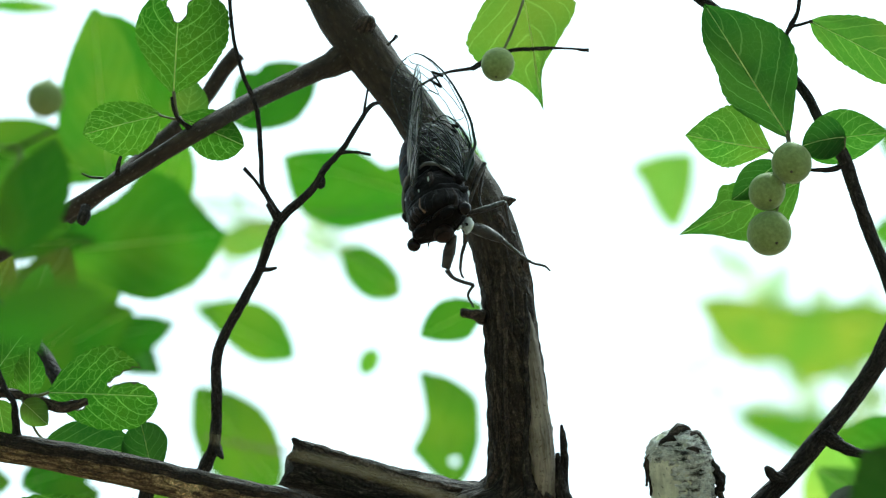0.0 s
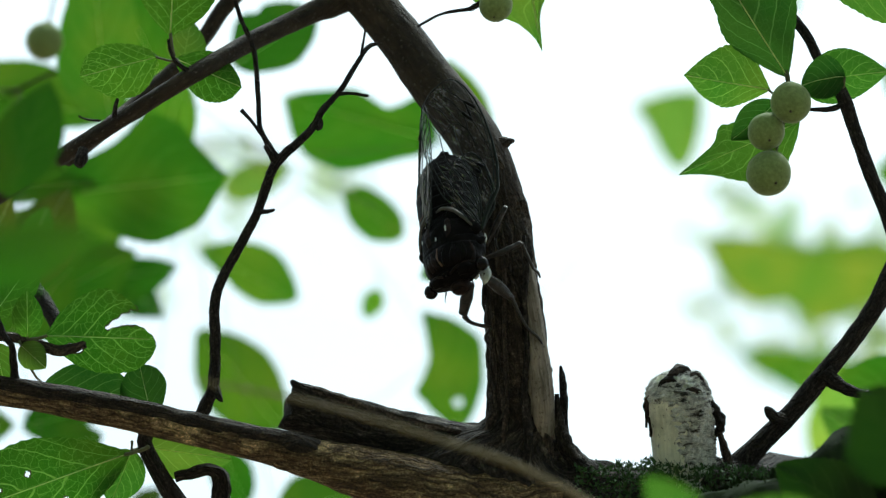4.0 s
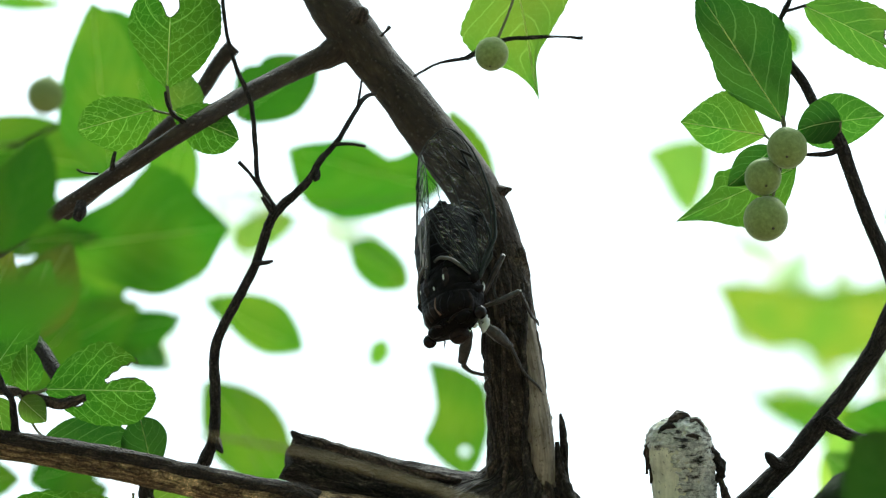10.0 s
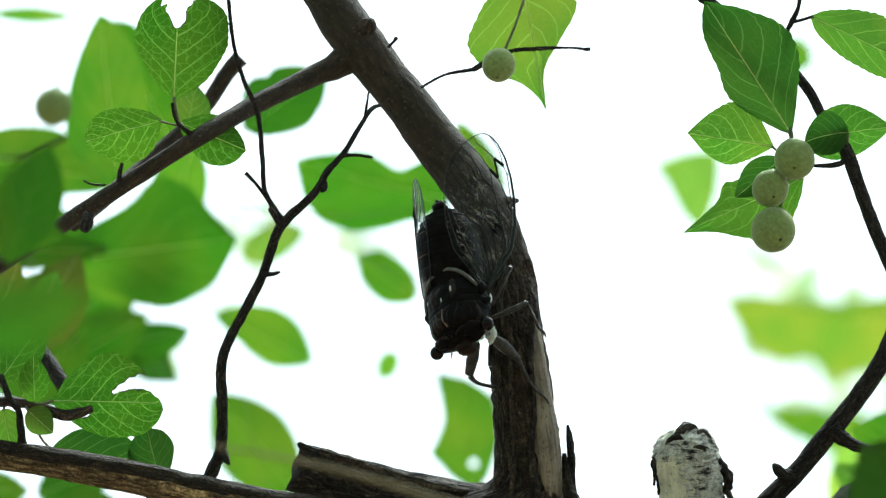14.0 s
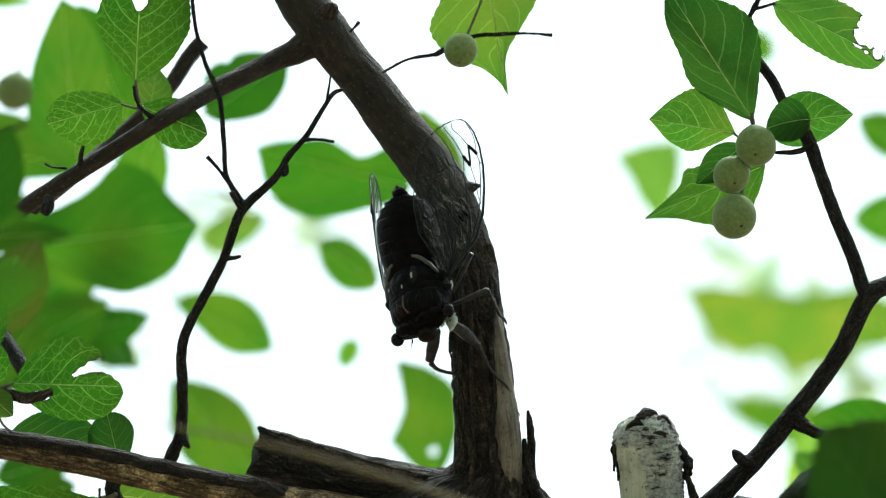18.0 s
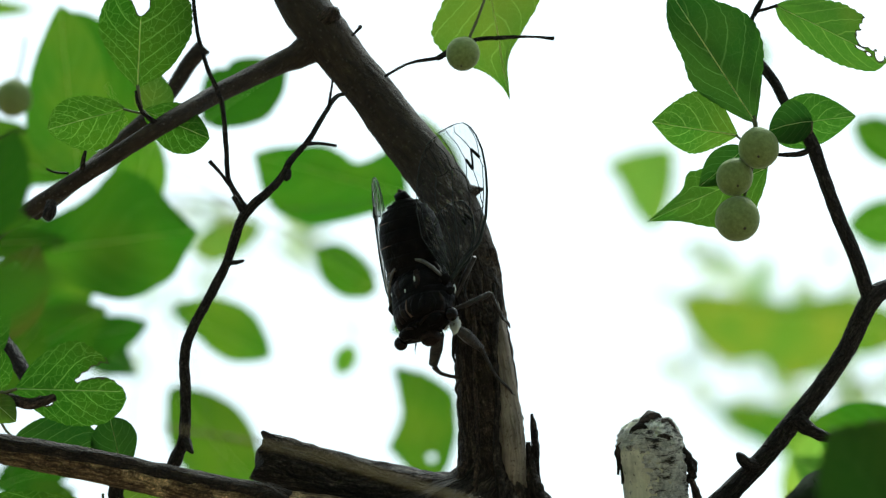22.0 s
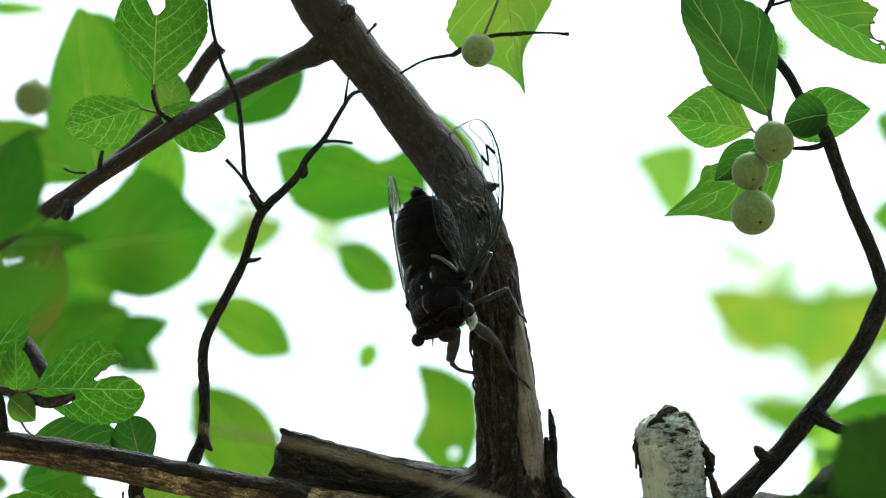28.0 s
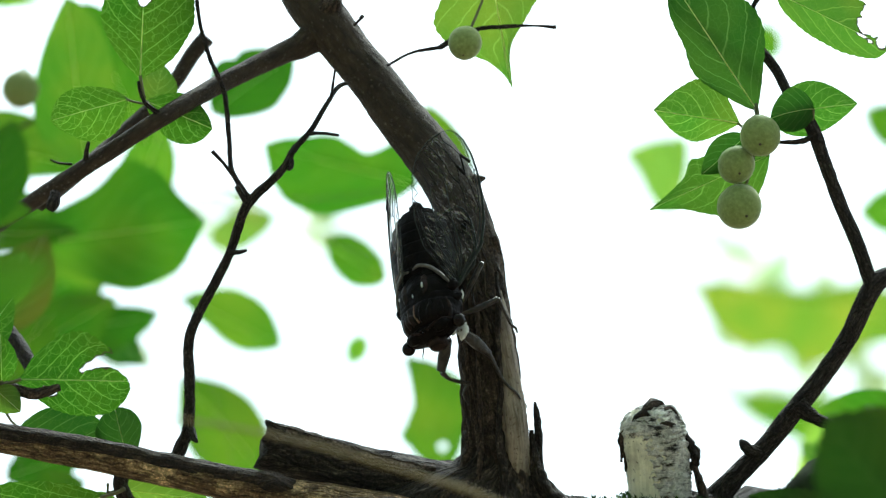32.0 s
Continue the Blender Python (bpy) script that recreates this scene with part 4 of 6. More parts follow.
part("twig", tube([(-128.8, -39.4, -8, 1.42), (-120.8, -39.0, -9, 1.42), (-112.8, -40.3, -10, 1.26), (-104.7, -42.7, -12, 1.58), (-97.3, -40.8, -13, 0.94)], 16, 0.7, 0.3, 1.0, 81), BARK, TREE, "dead grey twig")
part("twig", tube([(-132.4, -13.3, 60, 1.35), (-121.7, -23.4, 55, 2.35), (-112.3, -34.8, 45, 2.33), (-109.2, -41.3, 40, 1.99)], 10, 2, 0.1), BARK_DARK, TREE)

# leaves of the fruit spray
leaf(TREE, (98.4, 35.5, -3), (74.3, 73.5, 2), 23.2, LEAF_DARK, (98.9, 30.5, 0), outline=((0.06, 2.2, 2.5), (0.2, 5.6, 7.8), (0.4, 9.2, 14.0), (0.6, 7.3, 14.6), (0.8, 6.0, 8.9), (0.93, 2.9, 3.2)), fold=0.1, seed=1, roll=8, teeth=0.04)
leaf(TREE, (93.5, 32.0, -3), (69.3, 36.1, 3), 18.2, LEAF, (98.3, 28.6, 0), outline=((0.1, 1.9, 3.5), (0.25, 4.5, 7.9), (0.5, 7.2, 11.0), (0.75, 5.2, 7.5), (0.9, 2.1, 3.3)), fold=0.3, seed=2, roll=6, teeth=0.05)
leaf(TREE, (95.6, 28.6, 2), (83.1, 17.7, 2), 10.5, LEAF_DARK, (98.4, 28.6, 2), seed=3, broad=0.85, point=0.65, roll=25)
leaf(TREE, (102.7, 23.4, 5), (68.3, 8.0, 6), 18.4, LEAF, (100.6, 27.4, 4), outline=((0.08, 4.5, 3.2), (0.2, 8.7, 5.4), (0.35, 11.7, 6.7), (0.5, 10.6, 7.7), (0.57, 9.1, 8.0), (0.65, 7.1, 4.5), (0.75, 4.3, 2.9), (0.9, 1.4, 1.1)), fold=0.1, seed=4, roll=-8, teeth=0.05)
leaf(TREE, (114.4, 35.7, -5), (102.0, 32.8, -7), 13.4, LEAF_DARK, (113.9, 32.1, 0), seed=5, broad=0.9, point=0.55, tipped=0.6, roll=28, sag=0.15, curve=-0.08)
leaf(TREE, (103.3, 33.3, -1), (127.7, 37.6, 3), 15.6, LEAF, (113.7, 31.7, 0), seed=6, broad=0.85, point=0.6, tipped=0.9, roll=-14, fold=0.3, curve=0.03)
leaf(TREE, (104.0, 69.0, -1), (137.0, 53.3, 4), 16.6, LEAF_LIGHT, (101.4, 67.8, 0), outline=((0.1, 3.5, 3.5), (0.3, 7.6, 6.1), (0.5, 9.6, 7.0), (0.7, 9.2, 6.7), (0.85, 7.0, 5.4), (0.95, 3.5, 3.5)), seed=7, roll=10, bites=((0.75, 0.35, 2.6), (0.8, 0.7, 4.2), (0.84, 0.95, 5.0), (0.92, 0.15, 1.6)), rows=120, cols=70, teeth=0.04)
fruit(TREE, (98.9, 28.4, -6), 5.7, (98.1, 37.6, -2), 1, (-0.1, -0.45, -0.9))
fruit(TREE, (92.3, 20.3, -4), 5.2, (95.5, 29.6, -2), 2, (0.1, -0.5, -0.9))
fruit(TREE, (93.0, 8.6, -5), 6.3, (97.9, 23.8, 0), 3, (0.25, -0.45, -0.9))
# leaf and fruit over the limb
leaf(TREE, (23.0, 81.8, 24), (30.7, 43.3, 30), 31.4, LEAF_LIGHT, (19.7, 89.8, 22), outline=((0.1, 10.1, 10.1), (0.25, 15.0, 15.3), (0.37, 13.1, 18.3), (0.45, 10.1, 18.4), (0.55, 6.5, 16.3), (0.65, 2.9, 13.1), (0.75, 1.1, 6.2), (0.88, 0.5, 1.8)), seed=8, roll=8, teeth=0.03)
fruit(TREE, (16.4, 55.9, 11), 4.8, (23.8, 75.1, 20), 4, (-0.1, -0.7, -0.6))
# leaves at the upper side branch
leaf(TREE, (-75.0, 45.3, -6), (-73.8, 75.8, -2), 26.3, LEAF_NET, (-74.0, 39.8, -5), outline=((0.05, 1.9, 2.5), (0.15, 5.1, 7.1), (0.31, 8.6, 11.1), (0.52, 12.0, 14.0), (0.68, 12.0, 14.3), (0.84, 9.8, 13.0), (0.95, 6.0, 8.6)), seed=9, roll=6, teeth=0.02, bites=((0.72, 0.0, 1.4), (0.76, 0.0, 2.0), (0.81, 0.02, 2.6), (0.88, 0.03, 3.2), (0.95, 0.04, 3.6), (1.0, 0.05, 5)), rows=150, cols=90)
leaf(TREE, (-78.4, 39.7, -5), (-100.7, 33.9, -2), 15.9, LEAF_NET, (-73.6, 38.3, -5), outline=((0.07, 3.2, 2.2), (0.2, 7.3, 4.4), (0.45, 9.2, 6.7), (0.7, 7.3, 7.0), (0.88, 3.8, 5.2), (0.96, 1.9, 2.5)), seed=10, roll=-6, teeth=0.04)
leaf(TREE, (-73.7, 39.3, -2), (-55.1, 31.5, 4), 13.9, LEAF_NET, (-73.6, 38.3, -5), outline=((0.08, 1.9, 2.2), (0.25, 4.5, 5.1), (0.5, 6.4, 7.5), (0.75, 4.9, 6.8), (0.92, 2.4, 4.0)), seed=11, roll=8, teeth=0.04)
leaf(TREE, (-74.4, 39.1, 40), (-72.3, 52.7, 46), 11.6, LEAF_LIGHT, (-72.9, 33.0, 30), seed=12, veins=False)
# leaves by the low branch
leaf(TREE, (-109.1, -38.5, -12), (-77.2, -39.4, -8), 23.8, LEAF_NET, (-114.3, -40.0, -10), outline=((0.06, 2.5, 2.2), (0.13, 6.3, 4.1), (0.25, 10.1, 7.1), (0.4, 12.9, 9.1), (0.52, 14.0, 9.8), (0.65, 12.6, 9.8), (0.78, 9.5, 9.1), (0.88, 6.9, 7.2), (0.95, 4.1, 4.4)), seed=13, roll=6, bites=[(0.55 + 0.012 * i, 0.2 + 0.02 * i, 0.5 + 0.07 * i) for i in range(25)] + [(0.9, 0.85, 3.2), (0.95, 0.95, 3.4), (0.88, 1.1, 3.0)] + [(0.22 + 0.012 * i, -0.42, 0.5 + 0.6 * math.sin(0.35 * i)) for i in range(10)], rows=150, cols=90, fold=0.05)
leaf(TREE, (-113.6, -39.3, -11), (-113.8, -25.7, -12), 8.6, LEAF_NET, (-114.0, -40.3, -10), seed=14, broad=0.85, point=0.6)
leaf(TREE, (-124.0, -33.5, -6), (-111.6, -15.5, 0), 12.4, LEAF_NET, (-123.4, -34.7, -8), seed=15, broad=0.85, point=0.6, roll=20)
leaf(TREE, (-115.3, -41.1, -13), (-108.0, -47.3, -16), 8.0, LEAF_LIGHT, (-115.8, -40.2, -11), seed=16, broad=0.85, point=0.55)
leaf(TREE, (-111.7, -53.4, 12), (-85.5, -56.7, 14), 13.3, LEAF_DARK, (-114.6, -48.0, 6), outline=((0.1, 3.5, 2.4), (0.3, 7.1, 4.8), (0.6, 8.1, 5.2), (0.85, 5.5, 3.5)), seed=17, roll=8)
leaf(TREE, (-80.4, -62.6, 10), (-84.4, -47.2, 14), 13.5, LEAF_DARK, (-79.0, -64.0, 0), outline=((0.1, 2.9, 2.6), (0.3, 5.8, 4.8), (0.6, 7.1, 6.4), (0.85, 4.8, 4.8), (0.95, 2.3, 2.6)), seed=31, roll=-6)
leaf(TREE, (-122.8, -41.0, -8), (-120.5, -53.1, -6), 9.3, LEAF, (-121.7, -39.4, -9), seed=18, broad=0.85, point=0.6)
leaf(TREE, (-85.5, -71.6, -2), (-136.4, -90.6, 4), 27.7, LEAF_NET, (-80.1, -69.7, -4), outline=((0.08, 4.1, 3.5), (0.2, 8.3, 7.6), (0.4, 12.7, 12.4), (0.6, 14.0, 13.7), (0.8, 9.9, 10.5), (0.93, 4.1, 4.8)), seed=19, roll=-8, bites=((0.5, 0.4, 0.9), (0.62, 0.55, 0.8), (0.55, -0.3, 0.8), (0.4, 0.5, 0.7), (0.72, -0.2, 0.8)), rows=110, cols=60)
leaf(TREE, (-83.7, -70.4, 6), (-57.2, -73.8, 8), 15.3, LEAF_LIGHT, (-85.3, -71.1, 2), seed=20, broad=0.9, point=0.6, roll=10)
leaf(TREE, (-85.5, -71.3, 4), (-91.8, -87.3, 6), 12.8, LEAF, (-85.3, -68.6, 2), seed=21, broad=0.85, point=0.6)
part("twig", tube([(-78.9, -62.5, 2, 2.56), (-82.1, -68.6, 2, 2.24), (-77.5, -78.3, 4, 2.56), (-70.4, -89.7, 6, 2.89)], 12, 2, 0.15), BARK_DARK, TREE)
# leaves in front of the limb's right end, near the eye
leaf(TREE, (169.4, -92.9, 260), (138.7, -72.2, 265), 20.8, LEAF_LIGHT, (149.0, -84.4, 20), seed=23, broad=0.8, point=0.6, roll=-15)
leaf(TREE, (210.9, -98.9, 420), (177.7, -60.4, 425), 33.8, LEAF, (160.3, -81.9, 30), seed=26, broad=0.8, point=0.6, roll=10)
leaf(TREE, (108.3, -62.4, -220), (92.7, -41.1, -216), 23.0, LEAF_SHADE_DEEP, (136.1, -83.0, -70), outline=((0.1, 3.8, 3.8), (0.3, 9.8, 8.8), (0.55, 11.5, 11.5), (0.75, 8.3, 10.5), (0.9, 3.3, 5.8)), seed=27, roll=8, teeth=0.4, veins=False)
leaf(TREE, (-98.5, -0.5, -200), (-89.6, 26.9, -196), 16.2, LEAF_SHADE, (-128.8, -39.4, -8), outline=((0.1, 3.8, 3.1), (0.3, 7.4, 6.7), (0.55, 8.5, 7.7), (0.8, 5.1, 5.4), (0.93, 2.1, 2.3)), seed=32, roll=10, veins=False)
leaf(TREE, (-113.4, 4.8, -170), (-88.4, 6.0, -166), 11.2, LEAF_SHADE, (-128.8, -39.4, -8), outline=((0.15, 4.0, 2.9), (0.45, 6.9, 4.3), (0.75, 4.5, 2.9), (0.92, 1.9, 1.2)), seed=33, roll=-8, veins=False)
leaf(TREE, (-103.2, 11.5, -190), (-97.0, 20.7, -186), 6.8, LEAF_BACK_PALE, (-128.8, -39.4, -8), outline=((0.15, 1.6, 1.6), (0.5, 3.4, 3.4), (0.85, 1.6, 1.6)), seed=34, veins=False)
leaf(TREE, (117.5, -60.2, -190), (105.1, -40.3, -186), 20.8, LEAF_SHADE_DEEP, (137.5, -83.0, -70), outline=((0.1, 3.9, 3.9), (0.3, 9.1, 9.1), (0.6, 10.4, 10.4), (0.85, 5.2, 5.2)), seed=29, roll=14, teeth=0.4, veins=False)
leaf(TREE, (171.9, -65.5, 180), (136.0, -56.8, 186), 23.7, LEAF_BACK, (139.0, -60.0, 10), outline=((0.15, 7.5, 6.8), (0.4, 12.4, 11.3), (0.7, 10.9, 9.4), (0.9, 4.9, 4.1)), seed=30, roll=8, veins=False)
leaf(TREE, (113.8, -83.4, -82), (88.2, -67.5, -80), 20.6, LEAF_SHADE_DEEP, (127.1, -89.0, -70), seed=28, broad=0.8, point=0.6, roll=-10, teeth=0.09, veins=False)
leaf(TREE, (79.3, -69.3, -280), (59.3, -61.3, -285), 12.7, LEAF, (110.4, -88.1, -110), seed=22, broad=0.8, point=0.6, roll=15, veins=False)
leaf(TREE, (52.7, -68.1, -280), (40.9, -55.6, -285), 10.4, LEAF, (92.5, -92.9, -60), seed=24, broad=0.8, point=0.6, roll=20, veins=False)

leaf(TREE, (-79.1, -12.1, -420), (-58.7, -5.4, -410), 11.2, LEAF_BACK, (-89.5, -17.3, -400), seed=25, broad=0.8, point=0.6, roll=10, veins=False)
part("dry_stem", tube([(-52.0, -38.6, -250, 0.3), (-27.0, -43.2, -250, 0.42), (-0.5, -51.0, -245, 0.56), (17.8, -57.5, -240, 0.66), (46.9, -74.0, -200, 0.9), (89.6, -97.0, -90, 1.2)], 10, 4), GRASS, TREE, "dry pale brown stem")
part("mossy_limb", tube([(76.3, -90.6, -36, 11.69), (93.4, -84.8, -50, 12.13), (107.7, -76.6, -58, 12.63), (120.7, -69.5, -62, 13.48), (150.9, -60.8, -70, 13.37)], 20, 2.5, 0.2, 0.3, 91), MOSSY, TREE, "dark moss-covered limb")


def moss(tree):
    vs, fs, uv = [], [], []
    rnd = random.Random(4)
    for i in range(9000):
        u = rnd.uniform(39, 98)
        v = -73.8 + rnd.uniform(-17, 1.2) - abs(u - 66) * 0.06 + 2.2 * noise.noise(Vector((u * 0.19, 0, 1)))
        w = rnd.uniform(-16, 6)
        a = rnd.uniform(0, 6.28)
        h, r = rnd.uniform(0.3, 1.6) * (0.6 + 0.7 * (noise.noise(Vector((u * 0.31, w * 0.2, 3))) + 0.5)), rnd.uniform(0.25, 0.7)
        o = len(vs)
        dx, dy = math.cos(a) * r, math.sin(a) * r
        lx, ly = rnd.uniform(-1, 1), rnd.uniform(-1, 1)
        vs += [at(u - dx, v, w - dy), at(u + dx, v, w + dy), at(u + lx, v + h, w + ly)]
        uv += [(0, 0)] * 3
        fs.append((o, o + 1, o + 2))
    ob = part("moss", (vs, fs, uv), MOSS, tree, "green moss on the limb")
    ob["kind"] = "stuff"



def tufts(tree):
    """Short dark leaves of moss all over the limb near the eye."""
    vs, fs, uv = [], [], []
    r2 = random.Random(5)
    path = spline([(76.3, -90.6, -36, 11.69), (93.4, -84.8, -50, 12.13), (107.7, -76.6, -58, 12.63), (120.7, -69.5, -62, 13.48), (150.9, -60.8, -70, 13.37)], 1.0)
    for i in range(2600):
        q = r2.choice(path)
        a = r2.uniform(0, 6.28)
        u, v, w = q[0] + r2.uniform(-2, 2), q[1] + math.cos(a) * q[3] * 0.97, q[2] + math.sin(a) * q[3] * 0.97
        h, r = r2.uniform(1.0, 4.0), r2.uniform(0.5, 1.3)
        b = r2.uniform(0, 6.28)
        du, dw = math.cos(b) * r, math.sin(b) * r
        o = len(vs)
        vs += [at(u - du, v, w - dw), at(u + du, v, w + dw), at(u + r2.uniform(-2, 2), v + math.cos(a) * h, w + math.sin(a) * h)]
        uv += [(0, 0)] * 3
        fs.append((o, o + 1, o + 2))
    ob = part("moss", (vs, fs, uv), MOSSY, tree, "dark green moss")
    ob["kind"] = "stuff"


tufts(TREE)

moss(TREE)

# ---- second tree behind, out of focus ----
BACK = thing("tree", (-0.75, 0.75, 0.0), "green-leaved tree standing behind, sunlit through its leaves", "tree")
part("trunk", tube([(*low(-0.75, 0.75, -0.05), 60), (*low(-0.75, 0.75, 0.1), 45), (*low(-0.7, 0.8, 1.2), 38), (-400.5, -109.2, 500, 57.07), (-301.3, -13.8, 480, 28.16), (-232.9, 25.0, 420, 13.52)], 16, 20, 0.08, 0.1, 7), BARK, BACK)
HUBS = [(-221.7, 25.0, 420), (-152.9, 40.3, 330), (-117.0, 55.1, 330), (-95.5, 25.0, 420), (-55.4, 5.2, 560), (-21.3, -30.2, 600), (9.1, -65.6, 600), (47.4, -48.2, 700), (165.4, 7.3, 1200), (293.6, -16.0, 1600), (390.0, -50.7, 1700)]
part("branch", tube([(*q, max(0.15, 1.2 - 0.3 * i)) for i, q in enumerate(HUBS)], 10, 12, 0.08, 0.2, 8), BARK_DARK, BACK, "thin branch behind")
def back_leaf(base, tip, material, roll, outline, bites=()):
    """A leaf of the tree behind, on the nearest fork of its branch."""
    hub = min(HUBS, key=lambda q: (Vector(q) - Vector(base)).length)
    n = round(abs(base[0] * 7 + base[1] * 13)) % 97
    leaf(BACK, base, tip, max(l + r for _, l, r in outline), material, hub, outline=outline, roll=roll, seed=100 + n, fold=0.1, bites=bites, rows=90 if bites else 36, cols=40 if bites else 12)


back_leaf((-113.0, 25.5, 250), (-121.4, 88.3, 260), LEAF_BACK_PALE, 12, ((0.1, 10.6, 6.6), (0.3, 17.3, 12.2), (0.5, 16.5, 13.8), (0.7, 12.2, 12.6), (0.85, 7.0, 8.8), (0.95, 2.9, 4.1)))
back_leaf((-95.9, 36.8, 300), (-120.7, 89.7, 310), LEAF_BACK, 10, ((0.1, 7.0, 7.0), (0.3, 13.6, 13.2), (0.6, 14.4, 14.0), (0.8, 9.0, 9.9), (0.93, 3.2, 4.8)))
back_leaf((-178.9, 41.5, 330), (-119.7, 29.1, 340), LEAF_FAR, 8, ((0.1, 7.2, 5.1), (0.3, 13.9, 8.0), (0.55, 15.6, 8.9), (0.8, 10.1, 5.5), (0.93, 3.7, 2.2)))
back_leaf((-130.7, -19.9, 150), (-125.3, -2.7, 160), LEAF_BACK_PALE, -10, ((0.08, 2.3, 2.3), (0.25, 4.4, 4.4), (0.45, 5.1, 5.1), (0.7, 4.2, 4.0), (0.9, 1.9, 1.7)))
back_leaf((-176.9, 3.3, 300), (-121.5, 5.2, 310), LEAF_BACK, 6, ((0.15, 4.1, 4.1), (0.45, 7.0, 6.6), (0.75, 5.3, 4.9), (0.92, 2.2, 2.0)))
back_leaf((-171.3, 3.8, 340), (-160.1, 39.4, 350), LEAF_BACK_PALE, 10, ((0.08, 5.1, 5.1), (0.25, 9.9, 9.9), (0.45, 11.5, 11.5), (0.7, 9.4, 8.9), (0.9, 4.3, 3.8)))
back_leaf((-144.9, 0.1, 320), (-75.6, 8.8, 330), LEAF_BACK, -8, ((0.1, 7.1, 7.1), (0.3, 13.4, 13.8), (0.45, 18.0, 20.1), (0.6, 26.0, 22.6), (0.75, 22.2, 19.3), (0.85, 13.2, 15.7), (0.94, 4.9, 7.0)))
back_leaf((-94.5, 45.8, 360), (-108.9, 2.3, 370), LEAF_BACK_PALE, 12, ((0.08, 4.9, 4.9), (0.25, 9.4, 9.4), (0.45, 10.9, 10.9), (0.7, 8.9, 8.4), (0.9, 4.0, 3.6)))
back_leaf((-151.5, -6.6, 430), (-99.5, -6.6, 440), LEAF_FAR, 6, ((0.1, 5.6, 5.6), (0.35, 10.2, 9.7), (0.7, 11.1, 7.5), (0.9, 5.1, 2.8)))
back_leaf((-159.2, -46.2, 380), (-114.0, -20.1, 390), LEAF_BACK, 10, ((0.08, 6.4, 6.4), (0.25, 12.5, 12.5), (0.45, 14.6, 14.6), (0.7, 11.8, 11.2), (0.9, 5.4, 4.8)))
back_leaf((-141.4, -36.0, 420), (-100.0, -26.7, 430), LEAF_BACK, 10, ((0.15, 5.6, 6.9), (0.4, 9.2, 11.0), (0.65, 6.9, 9.2), (0.85, 4.4, 5.3)))
back_leaf((-135.4, -21.9, 430), (-106.2, -48.7, 440), LEAF_DARK, 10, ((0.15, 4.7, 6.1), (0.4, 7.5, 10.2), (0.7, 7.0, 8.8), (0.9, 2.8, 3.3)))
back_leaf((-141.4, -31.0, 210), (-124.6, 3.7, 220), LEAF_OLIVE, 15, ((0.08, 5.2, 5.2), (0.25, 10.4, 10.4), (0.45, 12.1, 12.1), (0.7, 9.8, 9.2), (0.9, 4.4, 4.0)))
back_leaf((-183.4, 16.7, 380), (-133.0, 11.1, 390), LEAF_BACK, 8, ((0.15, 6.2, 6.2), (0.4, 10.2, 9.7), (0.7, 8.4, 6.7), (0.9, 3.6, 2.5)))
back_leaf((-165.0, -27.8, 450), (-122.3, -6.0, 460), LEAF_BACK, 8, ((0.08, 7.6, 7.6), (0.25, 14.8, 14.8), (0.45, 17.3, 17.3), (0.7, 14.0, 13.2), (0.9, 6.4, 5.7)))
back_leaf((-162.4, -24.9, 300), (-137.3, -5.4, 310), LEAF_BACK_PALE, 8, ((0.08, 4.9, 4.9), (0.25, 9.5, 9.5), (0.45, 11.1, 11.1), (0.7, 9.0, 8.5), (0.9, 4.1, 3.7)))
back_leaf((-184.2, -45.0, 420), (-149.2, -35.7, 430), LEAF_BACK, 8, ((0.08, 6.5, 6.5), (0.25, 12.6, 12.6), (0.45, 14.6, 14.6), (0.7, 11.9, 11.2), (0.9, 5.4, 4.9)))
back_leaf((-188.1, 27.7, 450), (-154.5, 32.9, 460), LEAF_BACK, 8, ((0.08, 5.8, 5.8), (0.25, 10.9, 10.9), (0.45, 12.7, 12.7), (0.7, 10.4, 9.8), (0.9, 4.7, 4.3)))
back_leaf((-144.3, -28.6, 120), (-134.0, 0.6, 130), LEAF_OLIVE, -12, ((0.08, 3.2, 3.2), (0.25, 6.4, 6.4), (0.45, 7.4, 7.4), (0.7, 6.0, 5.7), (0.9, 2.7, 2.4)))
back_leaf((-159.9, -53.9, 350), (-136.1, -24.8, 360), LEAF_BACK, 8, ((0.08, 6.0, 6.0), (0.25, 11.8, 11.8), (0.45, 13.8, 13.8), (0.7, 11.2, 10.5), (0.9, 5.1, 4.6)))
back_leaf((-74.0, 49.4, 330), (-42.9, 72.3, 340), LEAF_BACK, 14, ((0.08, 5.5, 5.5), (0.25, 13.1, 9.7), (0.42, 14.8, 12.3), (0.52, 12.3, 12.7), (0.62, 13.5, 11.8), (0.8, 9.7, 8.5), (0.93, 4.1, 3.7)))
back_leaf((3.3, 23.7, 420), (-59.4, 40.5, 430), LEAF_BACK, 12, ((0.1, 7.8, 15.1), (0.17, 10.5, 16.9), (0.27, 14.1, 11.0), (0.36, 17.3, 7.4), (0.46, 20.5, 9.6), (0.58, 22.9, 11.0), (0.75, 21.4, 7.8), (0.88, 15.5, 4.7), (0.96, 5.6, 1.8)))
back_leaf((-10.4, -15.3, 520), (-37.6, 2.9, 530), LEAF_FAR, 8, ((0.08, 4.7, 4.2), (0.3, 9.5, 8.6), (0.55, 10.0, 9.5), (0.78, 7.1, 8.1), (0.92, 2.5, 3.9)))
